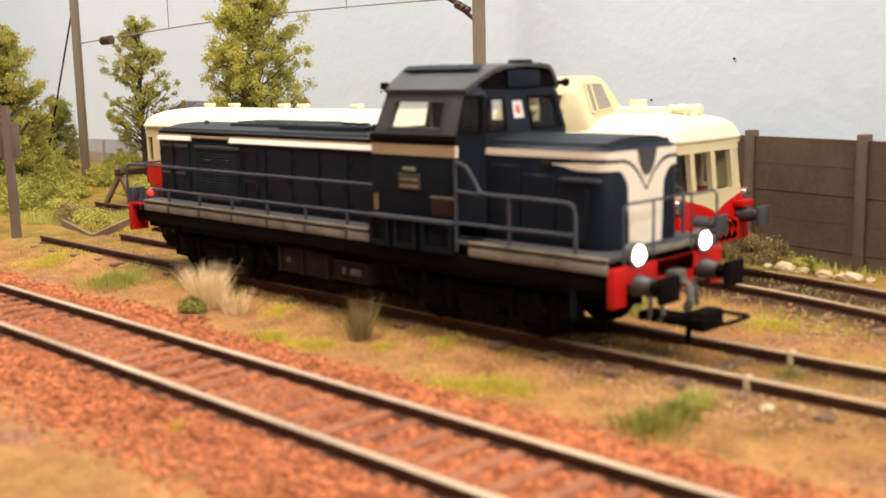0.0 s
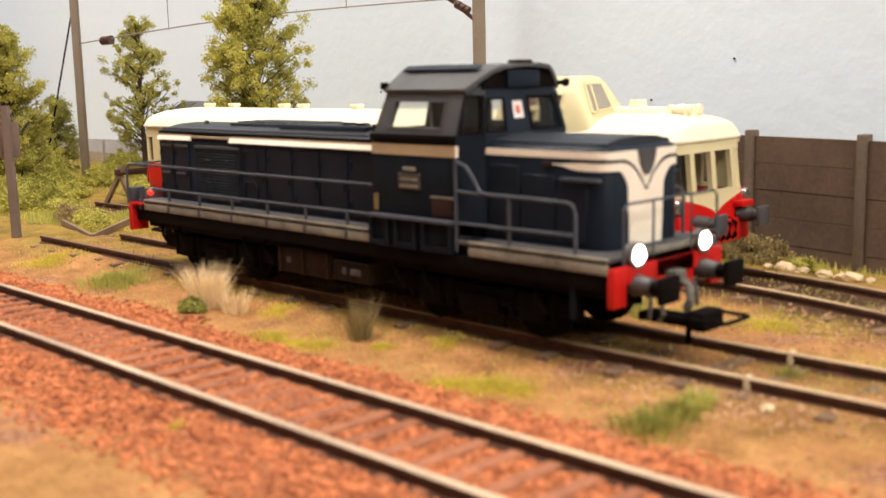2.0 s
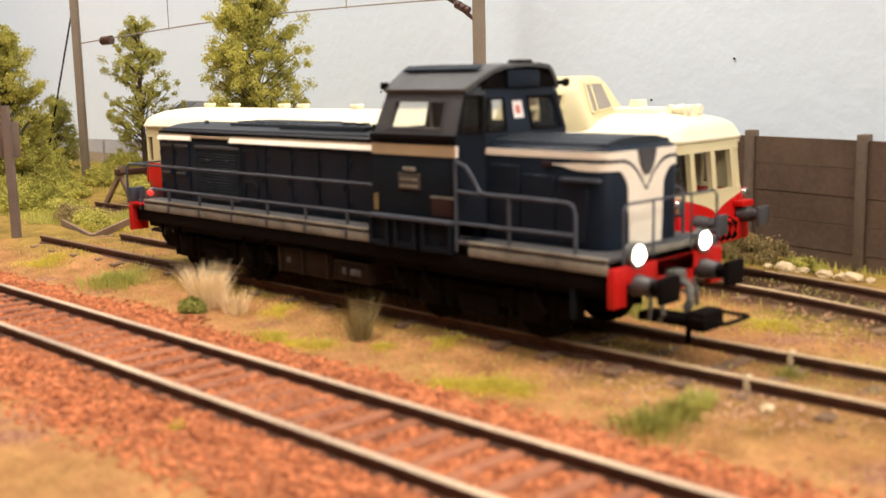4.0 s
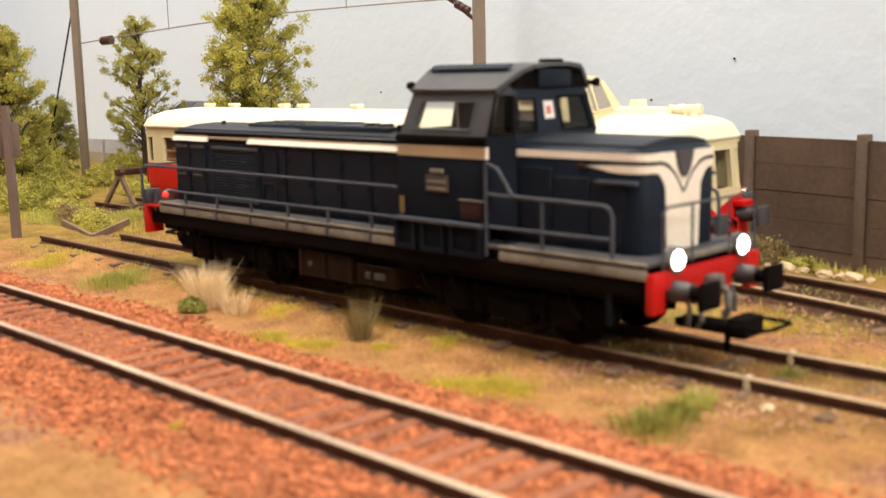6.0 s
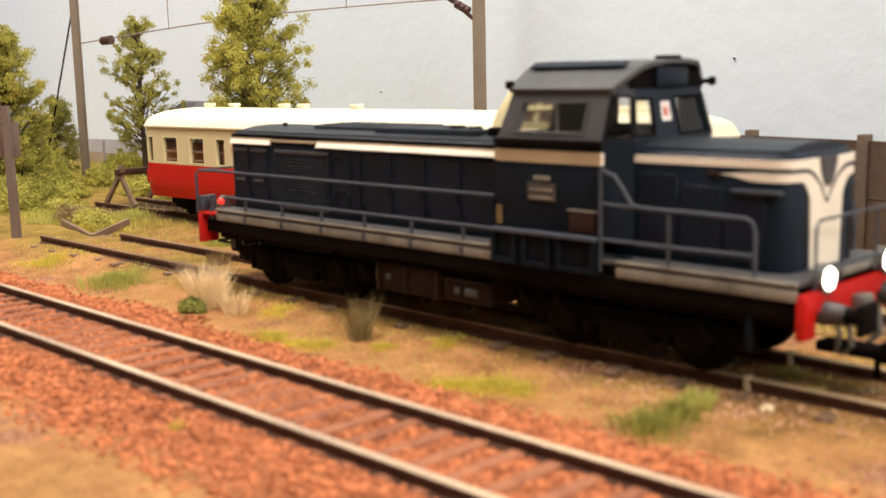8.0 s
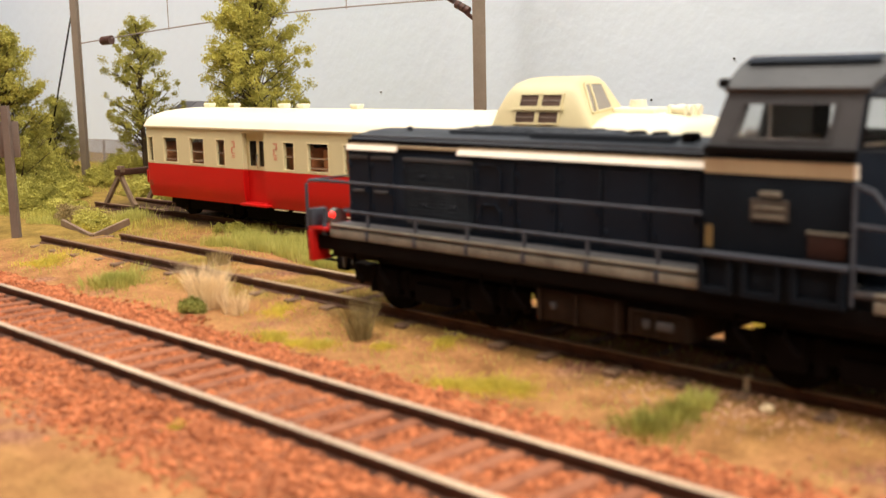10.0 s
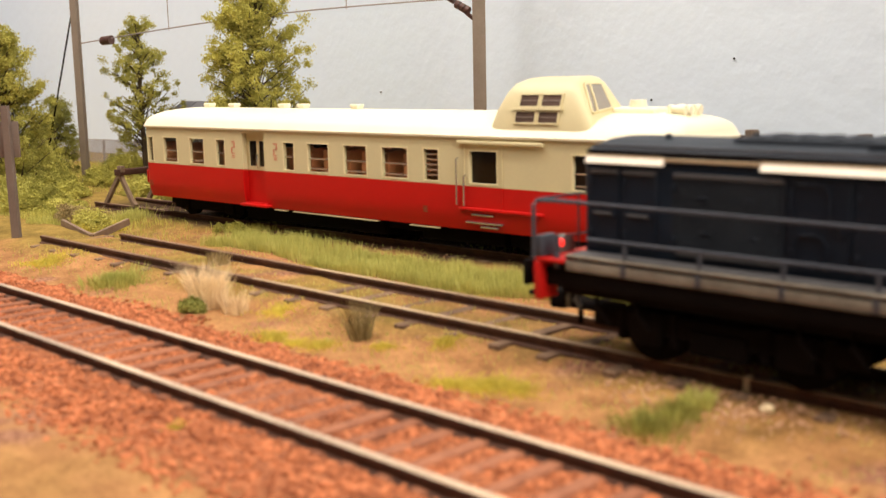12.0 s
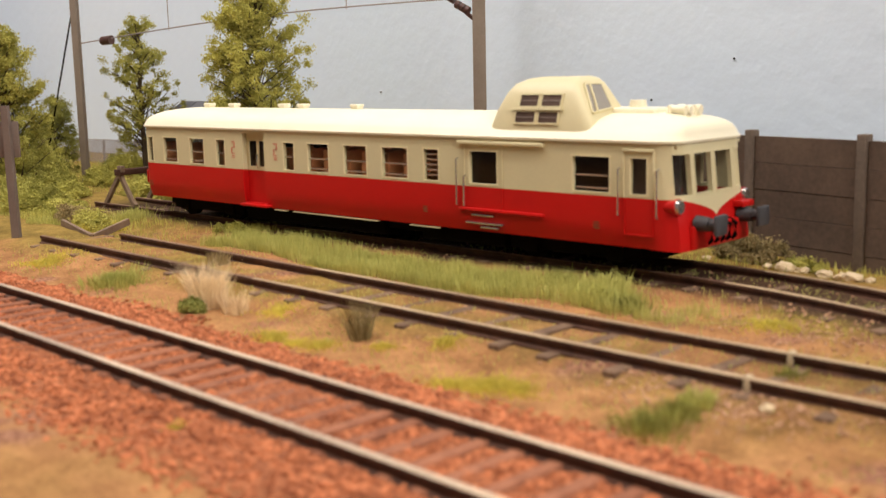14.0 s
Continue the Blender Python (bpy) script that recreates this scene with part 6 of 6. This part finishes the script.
def build_lineside():
    # buffer stop of bent rails behind the railcar
    y3 = track3_y(-207)
    b = thing("buffer_stop", -207, y3, 0, 2.2, "brown buffer stop of bent rails with a timber beam", "buffer stop")
    bm = bmesh.new()
    box(bm, -1.1, 1.1, -12.0, 12.5, 11.5, 13.8, 0.3)
    part("beam", bm, RUST, b, "dark red-brown timber beam")
    for y in (-9.5, 9.5):
        bm = bmesh.new()
        beam(bm, (-1, y, 11.8), (-15, y + 0.8, -1.5), 1.4, 1.6)
        part("leg", bm, WOODGREY, b)
        bm = bmesh.new()
        beam(bm, (-1, y, 11.8), (7, y, 1.5), 1.4, 1.6)
        beam(bm, (7, y, 1.5), (9, y, 0.2), 1.4, 1.6)
        part("leg", bm, WOODGREY, b)
        bm = bmesh.new()
        box(bm, -1.3, 1.3, y - 1.0, y + 1.0, 12.6, 15.0, 0.2)
        part("cap", bm, WOODGREY, b)

    # broken V of timber at the end of the middle track
    v = thing("timber_barrier", -153, 7, 0, 0, "weathered grey timber planks leaning as a broken V", "barrier")
    bm = bmesh.new()
    beam(bm, (0, 0, -2.6), (-34, 6.7, -1.2), 1.2, 2.2)
    part("plank", bm, WOODGREY, v)
    bm = bmesh.new()
    beam(bm, (0, 0.5, -2.6), (-7.7, 17.4, 0.0), 1.2, 2.2)
    part("plank", bm, WOODGREY, v)

    # lineside board seen from behind
    s = thing("lineside_sign", -171, -9.6, 0, 40, "taupe lineside board on a post seen from behind", "sign")
    bm = bmesh.new()
    prism(bm, [(-1.3, -6), (1.3, -6), (0.6, 40), (-1.6, 40)], "y", -1.0, 1.0)
    part("post", bm, SIGNBACK, s)
    bm = bmesh.new()
    box(bm, -5.2, 2.8, 0.9, 1.9, 23.5, 35.0, 0.25)
    part("board", bm, SIGNBACK, s)

    # little shed behind the railcar
    h = thing("shed", -284, 135, 1.4, 0, "small shed with a grey slate roof behind the railcar", "shed")
    bm = bmesh.new()
    box(bm, -16, 18, -7, 7, -6, 30, 0.1)
    part("wall", bm, CONCRETEPOST, h, smooth=False)
    bm = bmesh.new()
    prism(bm, [(-9, 28.7), (0, 33.8), (9, 28.7), (9, 29.7), (0, 34.8), (-9, 29.7)], "x", -18, 20)
    r = part("roof", bm, SLATE, h, "grey slate roof", smooth=False)
    for k in range(4):
        bm = bmesh.new()
        x = -16 + 11 * k
        prism(bm, [(-9.1, 29.5), (0, 34.75), (0, 35.1), (-9.1, 29.85)], "x", x - 0.2, x + 0.2)
        part("batten", bm, SLATE, r, smooth=False)

    # chain-link fence by the wall
    f = thing("wire_fence", -415, 160, 0, 8, "grey chain-link fence on thin posts by the wall", "fence")
    for k in range(6):
        bm = bmesh.new()
        cyl(bm, (-75 + 30 * k, 0, -8), (-75 + 30 * k, 0, 12.5), 0.6, n=8)
        part("post", bm, WIRE, f)
    bm = bmesh.new()
    for k in range(84):
        x = -90 + 2.2 * k
        for dx in (16, -16):
            beam(bm, (x, 0, -4), (x + dx, 0.15 if dx > 0 else -0.15, 12), 0.34, 0.34)
    tagged(part("wire_mesh", bm, WIRE, f, "fine grey diamond mesh", smooth=False), kind="stuff")
    bm = bmesh.new()
    beam(bm, (-90, 0, 12), (90, 0, 12), 0.5, 0.5)
    part("top_wire", bm, WIRE, f, smooth=False)

    # leaning pale stake
    st = thing("stake", -365, 92, 0, 0, "pale weathered stake leaning in the bushes", "stake")
    bm = bmesh.new()
    beam(bm, (0, 0, -4), (-3, 0, 22), 1.6, 1.6)
    part("shaft", bm, CONCRETEPOST, st, smooth=False)


def build_wires():
    a, bpt = Vector((-309, 87, 64.2)), Vector((-104, 132.5, 73.8))
    w = thing("catenary_wire", 0, 0, 0, 0, "thin grey catenary wire slung between the masts", "wire")
    bm = bmesh.new()
    tube(bm, [a.lerp(bpt, k / 12) + Vector((0, 0, 2.6 * math.sin(math.pi * k / 12))) for k in range(13)], 0.3, 6)
    part("contact_wire", bm, WIRE, w)
    for k in (0.276, 0.739):
        p = a.lerp(bpt, k) + Vector((0, 0, 2.2))
        bm = bmesh.new()
        cyl(bm, p - Vector((0, 0, 1.0)), p + Vector((0, 0, 34)), 0.22, n=6)
        part("dropper", bm, WIRE, w)
    bm = bmesh.new()
    d = (bpt - a).normalized()
    for k in range(4):
        cyl(bm, a + d * (15 + 1.6 * k), a + d * (16.3 + 1.6 * k), 2.0, 2.0, 14)
    part("insulator", bm, INSULATOR, w, "ribbed brown insulator")
    br = thing("mast_bracket", -101, 132, 70, 0, "brown ribbed insulator bracket on the mast", "bracket")
    bm = bmesh.new()
    for k in range(5):
        p = Vector((-1.2 - 1.7 * k, -0.8 - 0.6 * k, 1.0 * k - 1.0 + (1.0 if k > 2 else 0)))
        cyl(bm, p, p + Vector((-1.3, -0.4, 0.7)), 1.5, 1.5, 12)
    part("insulator", bm, INSULATOR, br)
    bm = bmesh.new()
    beam(bm, (0.5, 0, -4), (-4, -1.6, 0), 1.2, 1.2)
    part("arm", bm, INSULATOR, br, smooth=False)
    g = thing("guy_wire", 0, 0, 0, 0, "dark guy wire running from the mast to the ground", "wire")
    bm = bmesh.new()
    tube(bm, [(-308.6, 87, 92), (-334.5, 87, 44), (-360, 87, -4)], 0.45, 6)
    part("cable", bm, BLACK, g)


build_plants()
build_rocks()
build_lineside()
build_wires()


# ---- motion ----
KNOTS = [(0.0, 0.0), (4.3, 0.0), (4.8, 0.75), (5.3, 2.9), (5.5, 4.0), (6.0, 7.5), (6.5, 12.1), (7.0, 17.7), (7.5, 24.6), (8.0, 32.8), (8.2, 36.5),
         (8.9, 50.5), (9.6, 65.9), (10.3, 82.0), (10.5, 87.0), (11.0, 101.9), (11.5, 118.7), (12.0, 137.3), (12.5, 157.3), (13.0, 179.9), (13.2, 189.4), (14.0, 229.0)]


def travel(t):
    """How far the locomotive has rolled, in millimetres."""
    def slope(i):
        if i == 0 or i == 1:
            return 0.0
        j, k = max(i - 1, 0), min(i + 1, len(KNOTS) - 1)
        return (KNOTS[k][1] - KNOTS[j][1]) / (KNOTS[k][0] - KNOTS[j][0])
    for i in range(len(KNOTS) - 1):
        (t0, d0), (t1, d1) = KNOTS[i], KNOTS[i + 1]
        if t <= t1:
            h = t1 - t0
            u = (t - t0) / h
            return (2 * u ** 3 - 3 * u * u + 1) * d0 + (u ** 3 - 2 * u * u + u) * h * slope(i) + (3 * u * u - 2 * u ** 3) * d1 + (u ** 3 - u * u) * h * slope(i + 1)
    return KNOTS[-1][1]


def motions():
    times = [0.0, 2.0, 4.2] + [round(4.3 + 0.1 * k, 2) for k in range(98)]
    walk(LOCO, [(t, pose((LOCO_X + travel(t)) * MM, 0, 0)) for t in times])
    for w, x in WHEELS:
        walk(w, [(t, pose(x * MM, 0, 6.1 * MM, 0, math.degrees(travel(t) / 6.1), 0)) for t in times])


motions()
